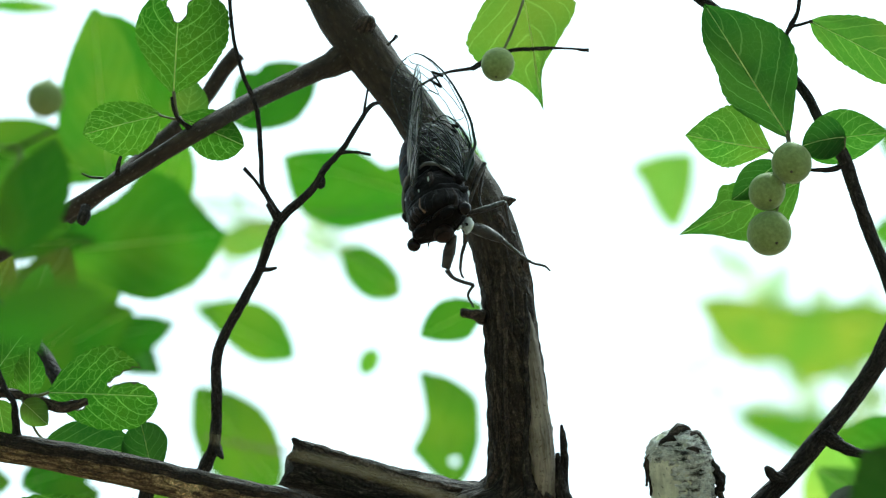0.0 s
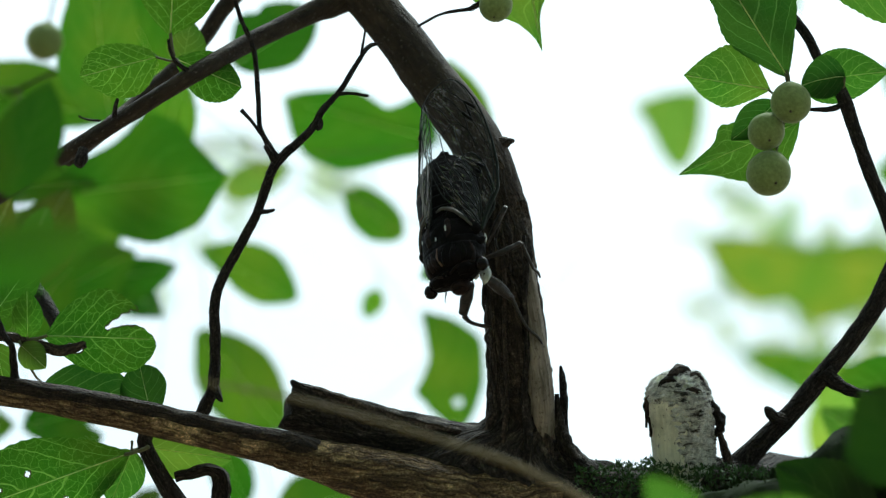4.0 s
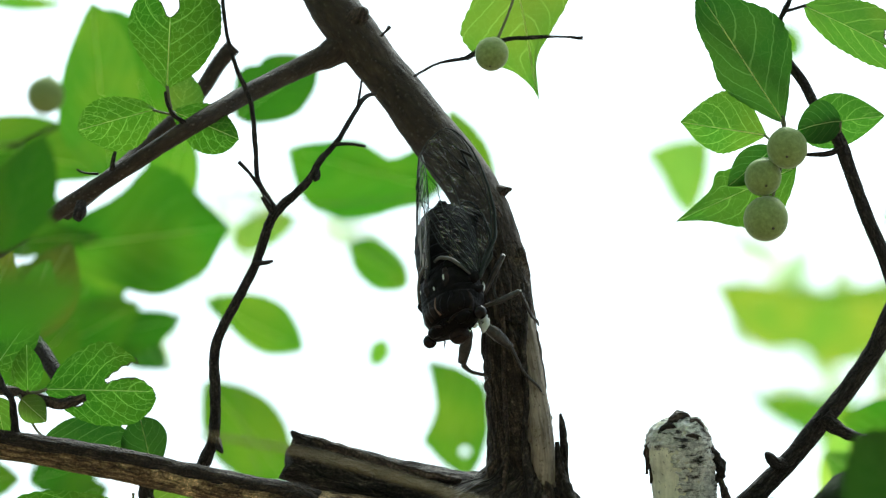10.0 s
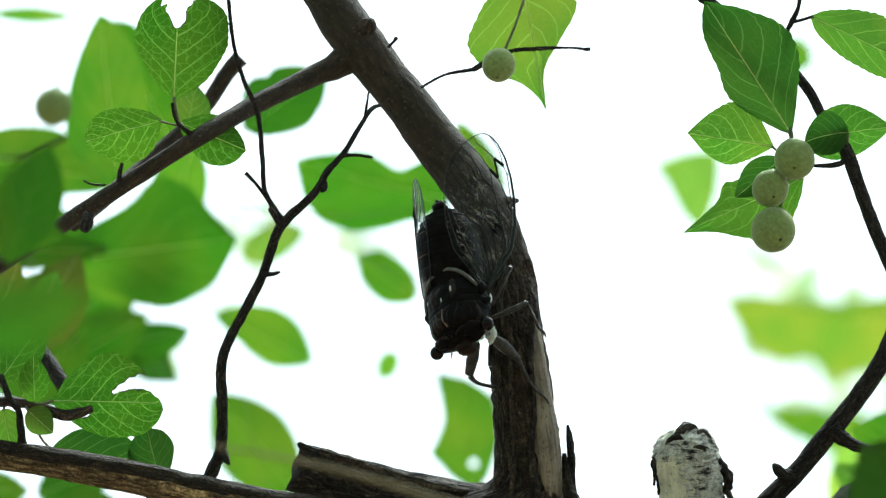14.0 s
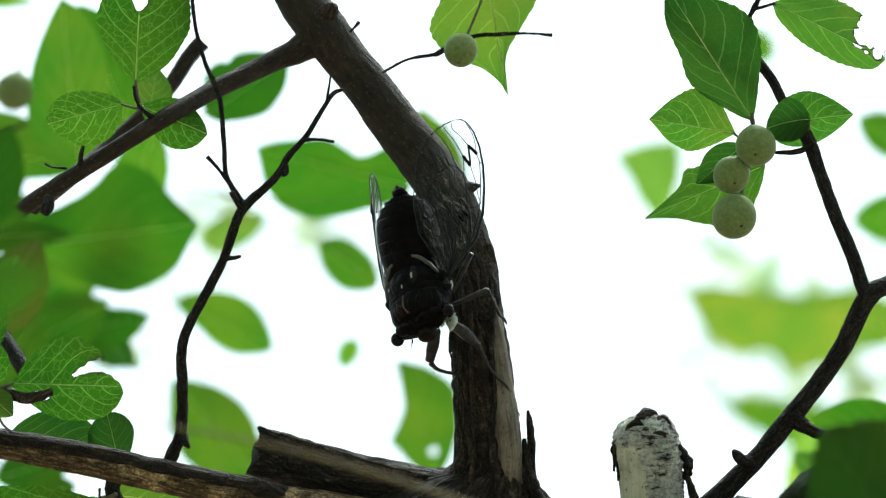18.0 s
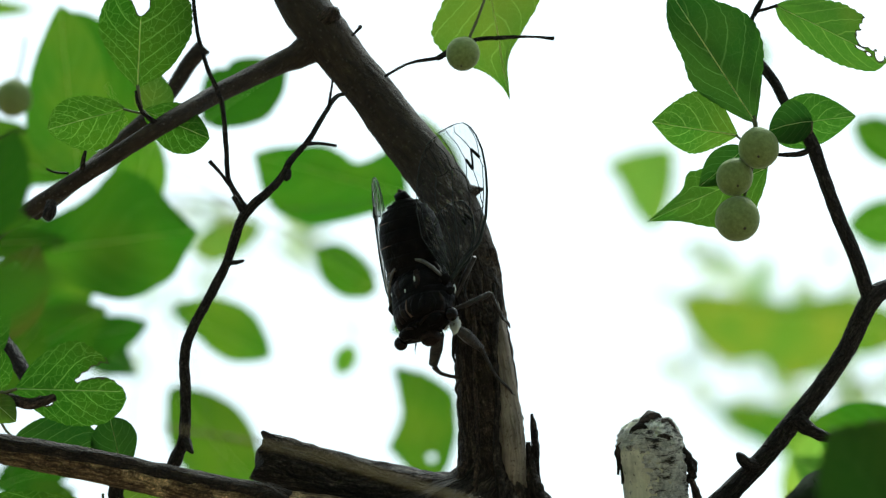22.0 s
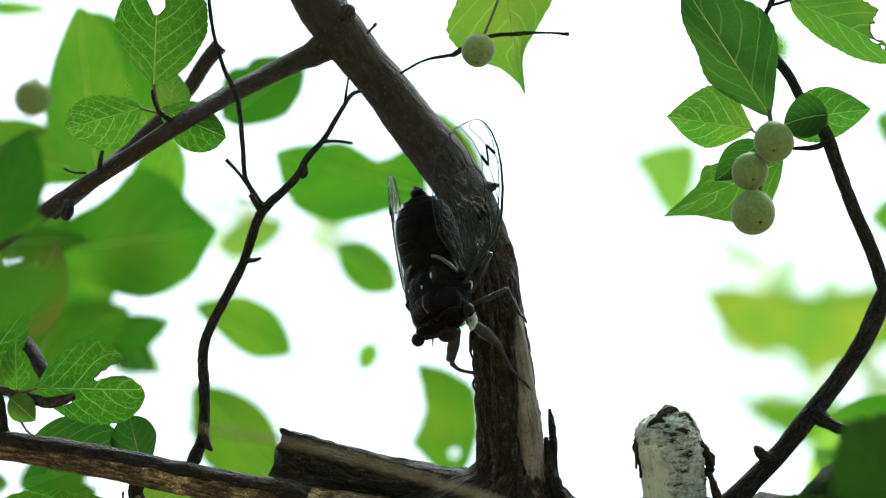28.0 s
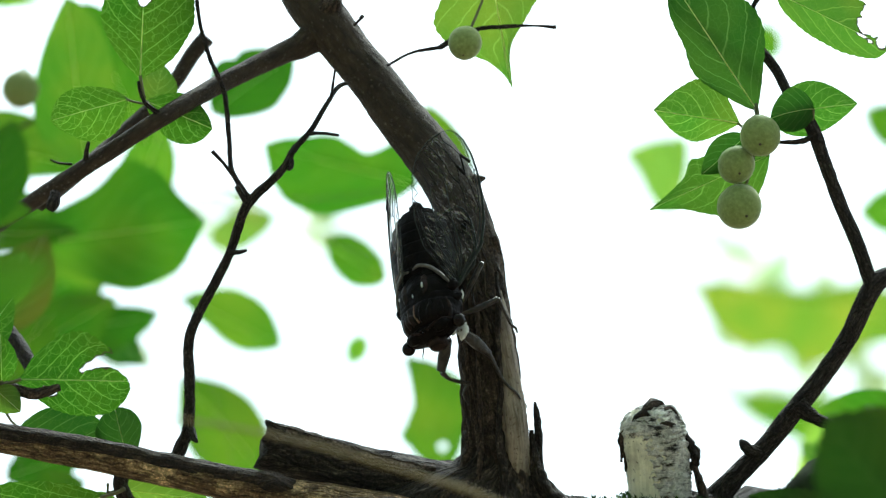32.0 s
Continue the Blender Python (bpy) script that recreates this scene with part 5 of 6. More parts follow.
back_leaf((-97.6, -21.9, 520), (-54.9, -43.5, 530), LEAF_FAR, -8, ((0.1, 5.7, 3.0), (0.3, 11.9, 5.9), (0.5, 14.4, 9.1), (0.7, 12.9, 9.5), (0.88, 7.1, 5.4), (0.96, 2.7, 2.4)))
back_leaf((-60.5, -98.9, 520), (-98.9, -55.7, 530), LEAF_FAR, -6, ((0.08, 7.1, 6.2), (0.25, 15.3, 12.4), (0.5, 18.2, 16.3), (0.72, 14.4, 13.4), (0.88, 7.6, 7.6), (0.96, 3.2, 3.6)))
back_leaf((15.1, -96.6, 500), (-2.5, -46.0, 510), LEAF_FAR, 8, ((0.1, 6.0, 7.0), (0.22, 10.1, 12.2), (0.32, 12.2, 15.6), (0.41, 14.1, 17.0), (0.5, 9.4, 18.4), (0.6, 4.6, 19.4), (0.71, 3.0, 17.5), (0.86, 1.6, 10.9), (0.95, 1.3, 3.7)), bites=((0.22, -0.15, 1.7),))
back_leaf((-21.2, -40.2, 600), (-28.2, -53.8, 610), LEAF_BACK_PALE, 0, ((0.08, 3.0, 3.0), (0.25, 4.6, 4.6), (0.45, 5.1, 5.1), (0.7, 4.4, 4.2), (0.9, 2.1, 1.9)))
back_leaf((23.9, 25.4, 420), (5.6, 57.3, 430), LEAF_FAR, 15, ((0.08, 3.2, 3.2), (0.25, 5.7, 5.7), (0.45, 6.5, 6.5), (0.7, 5.4, 5.1), (0.9, 2.5, 2.3)))
back_leaf((19.8, -16.3, 300), (-4.0, -28.9, 310), LEAF_BACK, 15, ((0.15, 5.0, 5.0), (0.45, 9.4, 8.6), (0.75, 6.4, 6.0), (0.92, 2.4, 2.2)))
back_leaf((169.5, 77.4, 1500), (182.0, 20.1, 1510), LEAF_BACKLIT, 6, ((0.06, 23.0, 23.0), (0.16, 25.4, 23.0), (0.35, 23.8, 17.9), (0.6, 18.3, 14.3), (0.85, 9.8, 8.2)))
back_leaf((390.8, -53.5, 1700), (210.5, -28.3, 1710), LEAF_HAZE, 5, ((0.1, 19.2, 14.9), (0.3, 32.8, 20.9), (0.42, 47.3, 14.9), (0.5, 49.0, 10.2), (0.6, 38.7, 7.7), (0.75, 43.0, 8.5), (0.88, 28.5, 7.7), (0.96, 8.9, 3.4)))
back_leaf((391.9, -155.5, 1800), (244.4, -115.5, 1810), LEAF_FAR, 6, ((0.1, 15.6, 13.8), (0.3, 21.8, 20.0), (0.6, 20.0, 16.5), (0.85, 10.8, 9.9)))
back_leaf((234.5, -89.0, 900), (207.3, -136.4, 910), LEAF_BACKLIT, 8, ((0.1, 9.4, 9.4), (0.35, 15.4, 15.4), (0.7, 13.0, 13.0), (0.9, 5.6, 5.6)))
back_leaf((237.7, 154.2, 1500), (261.1, 133.1, 1510), LEAF_FAR, 0, ((0.08, 8.8, 8.8), (0.25, 12.3, 12.3), (0.45, 13.5, 13.5), (0.7, 11.9, 11.6), (0.9, 5.7, 5.3)))
back_leaf((260.1, 49.7, 800), (229.4, 69.0, 810), LEAF_BACK, 10, ((0.2, 9.3, 9.3), (0.5, 11.6, 11.6), (0.8, 7.6, 8.1)))
back_leaf((264.7, 19.9, 800), (226.3, 15.6, 810), LEAF_FAR, 10, ((0.2, 11.6, 10.4), (0.5, 14.4, 12.1), (0.8, 9.8, 8.1)))
back_leaf((-108.8, 2.2, 900), (-70.8, 18.6, 910), LEAF_BACKLIT, 8, ((0.2, 8.8, 8.8), (0.5, 10.6, 10.0), (0.8, 7.3, 6.7)))
back_leaf((-181.6, -86.6, 350), (-157.2, -87.2, 360), LEAF_FAR, 10, ((0.08, 3.8, 3.8), (0.25, 7.1, 7.1), (0.45, 8.2, 8.2), (0.7, 6.7, 6.4), (0.9, 3.1, 2.8)))
back_leaf((-153.7, -87.9, 350), (-121.7, -77.1, 360), LEAF_BACK, -10, ((0.08, 4.3, 4.3), (0.25, 8.2, 8.2), (0.45, 9.5, 9.5), (0.7, 7.8, 7.3), (0.9, 3.5, 3.2)))
back_leaf((-191.2, 104.9, 500), (-153.1, 103.4, 500), LEAF_BACK_PALE, 0, ((0.2, 2.4, 2.4), (0.5, 3.6, 3.6), (0.8, 2.2, 2.2)))
back_leaf((-59.0, -125.6, 400), (-27.1, -115.1, 410), LEAF_FAR, 10, ((0.08, 6.2, 6.2), (0.25, 12.0, 12.0), (0.45, 13.9, 13.9), (0.7, 11.3, 10.7), (0.9, 5.2, 4.6)))
back_leaf((-81.9, -99.7, 420), (-72.0, -125.0, 430), LEAF_BACK, 6, ((0.08, 4.1, 4.1), (0.25, 7.6, 7.6), (0.45, 8.7, 8.7), (0.7, 7.2, 6.8), (0.9, 3.3, 3.0)))
back_leaf((-117.7, -130.1, 420), (-106.6, -115.8, 430), LEAF_OLIVE, 6, ((0.08, 3.4, 3.4), (0.25, 6.1, 6.1), (0.45, 6.9, 6.9), (0.7, 5.8, 5.5), (0.9, 2.7, 2.4)))
back_leaf((-141.8, -95.0, 300), (-119.5, -86.8, 310), LEAF_BACK, 10, ((0.08, 4.4, 4.4), (0.25, 8.5, 8.5), (0.45, 9.9, 9.9), (0.7, 8.0, 7.6), (0.9, 3.7, 3.3)))
fruit(BACK, (-136.3, 54.6, 250), 6.6, (-132.4, 76.0, 255), 9, (0.1, -0.9, -0.4))


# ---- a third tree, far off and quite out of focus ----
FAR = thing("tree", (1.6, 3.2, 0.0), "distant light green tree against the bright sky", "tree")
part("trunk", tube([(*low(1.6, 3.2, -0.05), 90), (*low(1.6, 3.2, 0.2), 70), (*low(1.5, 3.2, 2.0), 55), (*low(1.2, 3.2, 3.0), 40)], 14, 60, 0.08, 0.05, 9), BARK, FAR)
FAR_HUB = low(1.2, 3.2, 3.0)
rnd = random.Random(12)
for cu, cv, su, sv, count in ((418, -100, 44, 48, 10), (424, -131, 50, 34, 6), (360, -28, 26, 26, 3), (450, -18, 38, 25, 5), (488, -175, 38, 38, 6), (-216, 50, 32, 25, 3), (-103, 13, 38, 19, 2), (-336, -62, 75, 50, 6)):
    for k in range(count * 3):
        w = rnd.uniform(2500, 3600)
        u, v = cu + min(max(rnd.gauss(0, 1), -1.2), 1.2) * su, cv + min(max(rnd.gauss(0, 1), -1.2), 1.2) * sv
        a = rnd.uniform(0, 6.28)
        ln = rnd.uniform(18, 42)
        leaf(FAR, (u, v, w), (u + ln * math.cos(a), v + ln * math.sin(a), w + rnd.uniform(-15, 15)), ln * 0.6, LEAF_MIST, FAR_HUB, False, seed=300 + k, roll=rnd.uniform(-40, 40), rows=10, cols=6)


# ---- woodland behind and beside the viewer: unseen, added to block sky light ----
def woodland():
    rnd = random.Random(8)
    vs, fs, uv = [], [], []
    for c in range(340):
        az = radians(rnd.uniform(115, 425))
        el = radians(rnd.uniform(-8, 62))
        r = rnd.uniform(2.6, 4.6)
        c0 = Vector((r * math.cos(el) * math.sin(az), r * math.cos(el) * math.cos(az) - 0.3, 1.4 + r * math.sin(el)))
        if c0.y > 0.4 * abs(c0.x) or c0.z < 0.3:
            continue
        for k in range(26):
            p = c0 + Vector((rnd.gauss(0, 0.28), rnd.gauss(0, 0.28), rnd.gauss(0, 0.22)))
            a = Vector((rnd.uniform(-1, 1), rnd.uniform(-1, 1), rnd.uniform(-0.7, 0.3))).normalized() * rnd.uniform(0.07, 0.13)
            b = a.cross(Vector((rnd.uniform(-1, 1), rnd.uniform(-1, 1), 1))).normalized() * a.length * 0.5
            o = len(vs)
            vs.extend((p - a, p - a * 0.2 + b, p + a, p - a * 0.2 - b))
            uv.extend(((0, 0), (0.1, 0), (0.1, 0.1), (0, 0.1)))
            fs.append((o, o + 1, o + 2, o + 3))
    me = bpy.data.meshes.new("woodland")
    me.from_pydata(vs, [], fs)
    layer = me.uv_layers.new(name="UVMap")
    for loop in me.loops:
        layer.data[loop.index].uv = uv[loop.vertex_index]
    me.materials.append(LEAF)
    tagged(new("woodland", me), "unseen green leaf mass around the viewer, added to block sky light", "woodland", kind="stuff")


woodland()


# ---- the cicada ----
def vec(u, v, w):
    return Vector((u, w * CL - v * SL, w * SL + v * CL))


SIDE = vec(0.7395, 0.4454, -0.5042).normalized()
TAIL = vec(-0.0651, 0.7931, 0.6054).normalized()
BELLY = TAIL.cross(SIDE).normalized()
TURN = Matrix((SIDE, BELLY, TAIL)).transposed()


def seat(q, pitch=0.0):
    """The cicada's pose with the middle between its eyes at q (tree frame, mm). pitch: degrees by which its tail lies further back."""
    return Matrix.Translation(at(*q)) @ Matrix.Rotation(radians(-pitch), 4, "X") @ TURN.to_4x4()


REST = seat((5.3, -21.0, -18))
CICADA = new("cicada")
CICADA.empty_display_size = 0.01
BASE[CICADA.name] = Vector((0, 0, 0))
tagged(CICADA, "large black cicada with clear veined wings, head down on the limb", "cicada")


def mm(x, y, z):
    return Vector((x, y, z)) / 1000


def from_tree(q):
    """A tree-frame place in the cicada's own mm, as it sits at rest."""
    p = REST.inverted() @ at(*q[:3])
    return (p.x * 1000, p.y * 1000, p.z * 1000)


def body(name, c, radii, material, parent=CICADA, label="", rough=0.04, rings=14, sides=22, seed=1, turn=None):
    return part(name, blob(c, radii, turn, rings, sides, rough, 0.25, seed, mm), material, parent, label)


head = body("head", (0, -0.2, 0.4), (8.6, 4.0, 3.0), CHITIN, rough=0.12, rings=20, sides=34)
for sx in (-1, 1):
    body("eye", (sx * 9.3, 0.3, -0.2), (1.95, 1.9, 2.05), EYE, head, "glossy dark bulging eye", 0.0)
    part("antenna", tube([(sx * 4.5, 1.0, -2.4, 0.28), (sx * 5.2, 1.2, -4.2, 0.12), (sx * 5.4, 1.3, -5.6, 0.05)], 6, 0.6, frame_of=mm), CHITIN, head)
    body("brow", (sx * 4.6, -2.0, -0.4), (2.9, 1.7, 1.9), CHITIN, head, "", 0.3, 14, 20)
    part("brow_ridge", tube([(sx * 1.2, -3.9, -1.6, 0.3), (sx * 3.4, -3.6, -0.2, 0.45), (sx * 6.4, -2.4, 0.6, 0.5), (sx * 8.4, -1.0, 0.2, 0.3)], 8, 0.5, 0.4, 2.0, 7, mm), CHITIN_BROWN, head)
body("clypeus", (0.6, 1.2, -3.0), (3.0, 2.7, 2.3), CHITIN_BROWN, head, "bulging brown-black face", 0.08)
for i in range(5):
    z = -4.6 + 0.75 * i
    part("face_groove", tube([(0.6 + 2.6 * math.sin(j * 0.5 - 1.25) * (1 - 0.06 * abs(i - 2)), 1.2 - 2.62 * math.cos(j * 0.5 - 1.25) * (0.72 + 0.13 * min(i, 3)), z, 0.16) for j in range(6)], 6, 0.6, frame_of=mm), CHITIN, head)
for x, z in ((-0.9, -0.6), (0.9, -0.6), (0, -1.6)):
    body("ocellus", (x, -3.9, z), (0.4, 0.4, 0.4), EYE, head, "", 0.0, 6, 8)
def loft(profile, flat, sides=30, lump=0.02):
    """A closed body of rings (z, radius, shift towards the belly) in mm, flattened by flat."""
    rings = spline([(z, r, y) for z, r, y in profile], 0.7)
    vs, fs, uv = [], [], []
    for z, r, y in rings:
        for k in range(sides):
            a = 2 * math.pi * k / sides
            rr = r * (1 + lump * noise.noise(Vector((math.cos(a) * 2.2, math.sin(a) * 2.2, z * 0.35))))
            vs.append(mm(rr * math.cos(a), y + rr * flat * math.sin(a), z))
            uv.append((a * r / 1000, z / 1000))
    m = len(rings)
    for i in range(m - 1):
        for k in range(sides):
            k2 = (k + 1) % sides
            fs.append((i * sides + k, i * sides + k2, (i + 1) * sides + k2, (i + 1) * sides + k))
    fs.append(tuple(range(sides - 1, -1, -1)))
    fs.append(tuple(range((m - 1) * sides, m * sides)))
    return vs, fs, uv


pronotum = part("pronotum", loft(((0.6, 7.2, 0.2), (2.4, 8.7, 0.2), (4.6, 9.3, 0.3), (6.3, 9.6, 0.4), (7.0, 9.35, 0.4), (7.6, 9.6, 0.4), (8.8, 9.7, 0.3), (9.4, 9.0, 0.3)), 0.72, 60, 0.05), CHITIN, CICADA)
# long folds over the front of the back, parted by grooves
for i, (a0, a1, r0, m) in enumerate(((-138, -134, 0.75, CHITIN_BROWN), (-124, -121, 0.9, CHITIN_BROWN), (-108, -107, 0.85, CHITIN_BROWN), (-91, -92, 0.4, OCHRE), (-78, -80, 0.7, CHITIN), (-60, -66, 0.9, CHITIN), (-40, -48, 0.9, CHITIN), (-18, -26, 0.7, CHITIN_BROWN))):
    line = []
    for j in range(6):
        f = j / 5
        a = radians(a0 + (a1 - a0) * f + 5 * math.sin(3 * f + i))
        r = 7.4 + 2.1 * math.sin(1.3 * (0.15 + f)) - r0 * 0.45
        line.append((r * math.cos(a), 0.3 + 0.72 * r * math.sin(a), 1.1 + 5.6 * f, r0 * (0.5 + 0.7 * math.sin(math.pi * min(f + 0.15, 1)))))
    part("fold", tube(line, 10, 0.5, 0.35, 1.6, 20 + i, mm), m, pronotum)
for sx in (-1, 1):
    part("collar_point", tube([(sx * 8.6, 0.2, 7.4, 1.6), (sx * 10.2, 0.8, 8.2, 0.9), (sx * 10.9, 1.0, 8.6, 0.25)], 8, 0.6, frame_of=mm), CHITIN, pronotum)
thorax = part("thorax", loft(((7.4, 8.6, 0.3), (8.6, 9.2, 0.2), (10.5, 9.45, 0.0), (13.0, 9.4, -0.1), (15.5, 8.9, 0.0), (17.8, 8.1, 0.3), (19.6, 6.6, 0.6)), 0.76, 60, 0.07), CHITIN, CICADA)
body("breast", (0, 4.4, 9.5), (6.8, 4.6, 7.6), WAX, thorax, "pale waxy underside")
for sx in (-1, 1):
    body("shoulder_patch", (sx * 3.4, -6.2, 12.0), (1.5, 0.8, 3.0), CHITIN_BROWN, thorax, "", 0.3)
    body("ochre_patch", (sx * 3.9, -4.4, 19.6), (1.7, 1.0, 1.2), OCHRE, thorax, "", 0.3, 10, 14)
    part("cross_arm", tube([(sx * 0.8, -7.3, 18.0, 0.25), (sx * 3.0, -7.3, 18.3, 0.45), (sx * 5.7, -6.1, 17.0, 0.55), (sx * 7.9, -4.4, 14.3, 0.55), (sx * 9.1, -3.2, 12.2, 0.45), (sx * 9.6, -2.4, 11.4, 0.2)], 9, 0.5, 0.2, 1.5, 5, mm), RIDGE, thorax, "dull grey arched ridge")
    body("shield_lobe", (sx * 4.3, -5.0, 16.2), (2.6, 1.3, 2.4), CHITIN, thorax, "", 0.15)
    part("side_ridge", tube([(sx * 8.9, -2.4, 9.8, 0.4), (sx * 9.1, -2.3, 12.2, 0.6), (sx * 8.4, -2.6, 15.4, 0.6), (sx * 7.0, -2.8, 18.0, 0.4)], 8, 0.5, 0.3, 1.5, 6, mm), CHITIN_BROWN, thorax)
    body("wing_hinge", (sx * 9.4, -1.2, 11.2), (1.7, 1.6, 2.0), CHITIN, thorax, "", 0.2)
for q, r in (((3.3, -6.9, 11.6), (0.28, 0.35, 0.95)), ((-6.3, -5.35, 12.2), (0.35, 0.35, 1.05)), ((-7.0, -3.6, 17.2), (0.35, 0.3, 0.8)), ((-0.4, -6.9, 9.6), (0.18, 0.2, 0.7))):
    body("white_spot", q, r, WAX, thorax, "small white waxy spot", 0.4, 8, 10)
body("waxy_flank", from_tree((13.6, -20.2, -15)), (1.9, 0.9, 2.9), WAX, thorax, "white waxy patch behind the eye", 0.6, 10, 14)
body("waxy_flank", from_tree((11.0, -20.6, -15)), (1.0, 0.7, 1.3), WAX, thorax, "", 0.35, 8, 12)
body("waxy_flank", from_tree((13.6, -10.2, -12)), (0.4, 0.4, 1.5), WAX, thorax, "", 0.35, 8, 12)
ABDOMEN_AT = Vector((-0.8, 0.6, 17.5)) / 1000
abdomen = new("abdomen")
abdomen.empty_display_size = 0.005
abdomen.parent = CICADA
BASE[abdomen.name] = Vector((0, 0, 0))
RIBS = ((0, 8.2), (3.4, 9.2), (7.0, 9.6), (10.6, 9.6), (14.2, 9.3), (17.2, 8.5), (19.8, 7.1), (21.6, 5.2), (22.7, 3.2))
for i in range(len(RIBS) - 1):
    (z0, r0), (z1, r1) = RIBS[i], RIBS[i + 1]
    vs, fs, uv = [], [], []
    prof = ((z0 - 1.4, r0 * 0.9), (z0 - 0.3, r0 * 0.985), (z0 + 0.4, r0), (z1 - 0.5, r1 * 1.005), (z1, r1 * 0.995), (z1 + 0.15, r1 * 0.95))
    for z, r in prof:
        for k in range(26):
            a = 2 * math.pi * k / 26
            vs.append(mm(r * math.cos(a), r * 0.8 * math.sin(a), z + 0.12 * noise.noise(Vector((a * 2, z, i)))))
            uv.append((a * r / 1000, z / 1000))
    for j in range(len(prof) - 1):
        for k in range(26):
            k2 = (k + 1) % 26
            fs.append((j * 26 + k, j * 26 + k2, (j + 1) * 26 + k2, (j + 1) * 26 + k))
    fs.append(tuple(range(25, -1, -1)))
    fs.append(tuple(range(len(vs) - 26, len(vs))))
    part("abdomen_segment", (vs, fs, uv), CHITIN, abdomen)
    if i in (0, 2, 4):
        edge = [(r1 * 1.0 * math.cos(math.pi * (1.08 + 0.36 * j / 10)), r1 * 0.805 * math.sin(math.pi * (1.08 + 0.36 * j / 10)), z1 - 0.1, 0.04 + 0.09 * math.sin(math.pi * j / 10)) for j in range(11)]
        part("pale_rim", tube(edge, 6, 0.7, 0.3, 2, i, mm), OCHRE, abdomen)
part("tail_tip", blob((0.2, -0.2, 23.6), (2.3, 1.9, 2.0), None, 12, 18, 0.25, 0.3, 3, mm), CHITIN, abdomen)
part("tail_spine", tube([(1.2, -0.4, 24.2, 0.8), (0.2, -0.6, 25.6, 0.5), (-0.4, -0.8, 26.0, 0.15)], 8, 0.4, 0.2, 2, 4, mm), CHITIN_BROWN, abdomen)


def wing_map(length, wide):
    along = (0.0, 0.1, 0.25, 0.42, 0.58, 0.72, 0.84, 0.93, 0.975, 0.993, 1.0)
    costa = (0.4, -2.2, -7.0, -8.4, -8.3, -7.5, -6.1, -4.1, -2.4, -1.1, 0.0)
    hind = (1.4, 4.0, 9.3, 11.3, 11.7, 11.3, 9.6, 6.2, 3.2, 1.4, 0.0)

    def place(s, r, lift=0.0):
        qc = float(np.interp(s, along, costa)) * wide / 20.5
        qh = float(np.interp(s, along, hind)) * wide / 20.5
        q = qc + (qh - qc) * r
        return Vector((q, 0.9 * math.sin(math.pi * r) * math.sin(math.pi * s) + 0.22 * math.sin(r * 19) * math.sin(s * 9) + lift, s * length)) / 1000

    return place


END_VEINS = (((0.975, 0.1), (0.9, 0.06), (0.8, 0.08), (0.73, 0.03)), ((0.97, 0.8), (0.89, 0.36), (0.84, 0.21)), ((0.94, 0.87), (0.87, 0.51), (0.8, 0.37), (0.76, 0.31), (0.68, 0.3), (0.65, 0.31)),
         ((0.905, 0.9), (0.83, 0.6), (0.73, 0.45), (0.69, 0.39), (0.655, 0.31)), ((0.87, 0.94), (0.79, 0.65), (0.7, 0.52)), ((0.83, 0.95), (0.74, 0.77), (0.65, 0.66)), ((0.76, 0.97), (0.71, 0.84), (0.64, 0.75)))
ROOT_VEINS = (((0.71, 0.2), (0.62, 0.13), (0.54, 0.09), (0.48, 0.04)), ((0.65, 0.31), (0.58, 0.27), (0.51, 0.26), (0.44, 0.23)), ((0.44, 0.23), (0.45, 0.13), (0.48, 0.04)), ((0.06, 0.3), (0.15, 0.3), (0.38, 0.45), (0.5, 0.49), (0.7, 0.52)),
         ((0.64, 0.75), (0.65, 0.66), (0.7, 0.52), (0.69, 0.41), (0.65, 0.31)), ((0.06, 0.35), (0.14, 0.4), (0.38, 0.64), (0.47, 0.73), (0.62, 0.74), (0.64, 0.75)), ((0.52, 0.97), (0.49, 0.9), (0.47, 0.73)),
         ((0.05, 0.6), (0.14, 0.8), (0.28, 0.9), (0.43, 0.94), (0.51, 0.97)), ((0.06, 0.5), (0.16, 0.68), (0.33, 0.8), (0.49, 0.9)), ((0.06, 0.15), (0.2, 0.09), (0.38, 0.06), (0.5, 0.05), (0.62, 0.05), (0.74, 0.05)))
SCALLOPS = (1.0, 0.97, 0.94, 0.905, 0.87, 0.83, 0.76, 0.68, 0.6, 0.52, 0.42, 0.3, 0.18, 0.08)
SMUDGES = (((0.79, 0.07), (0.84, 0.21)), ((0.84, 0.21), (0.775, 0.2), (0.71, 0.2)), ((0.71, 0.2), (0.77, 0.31)))


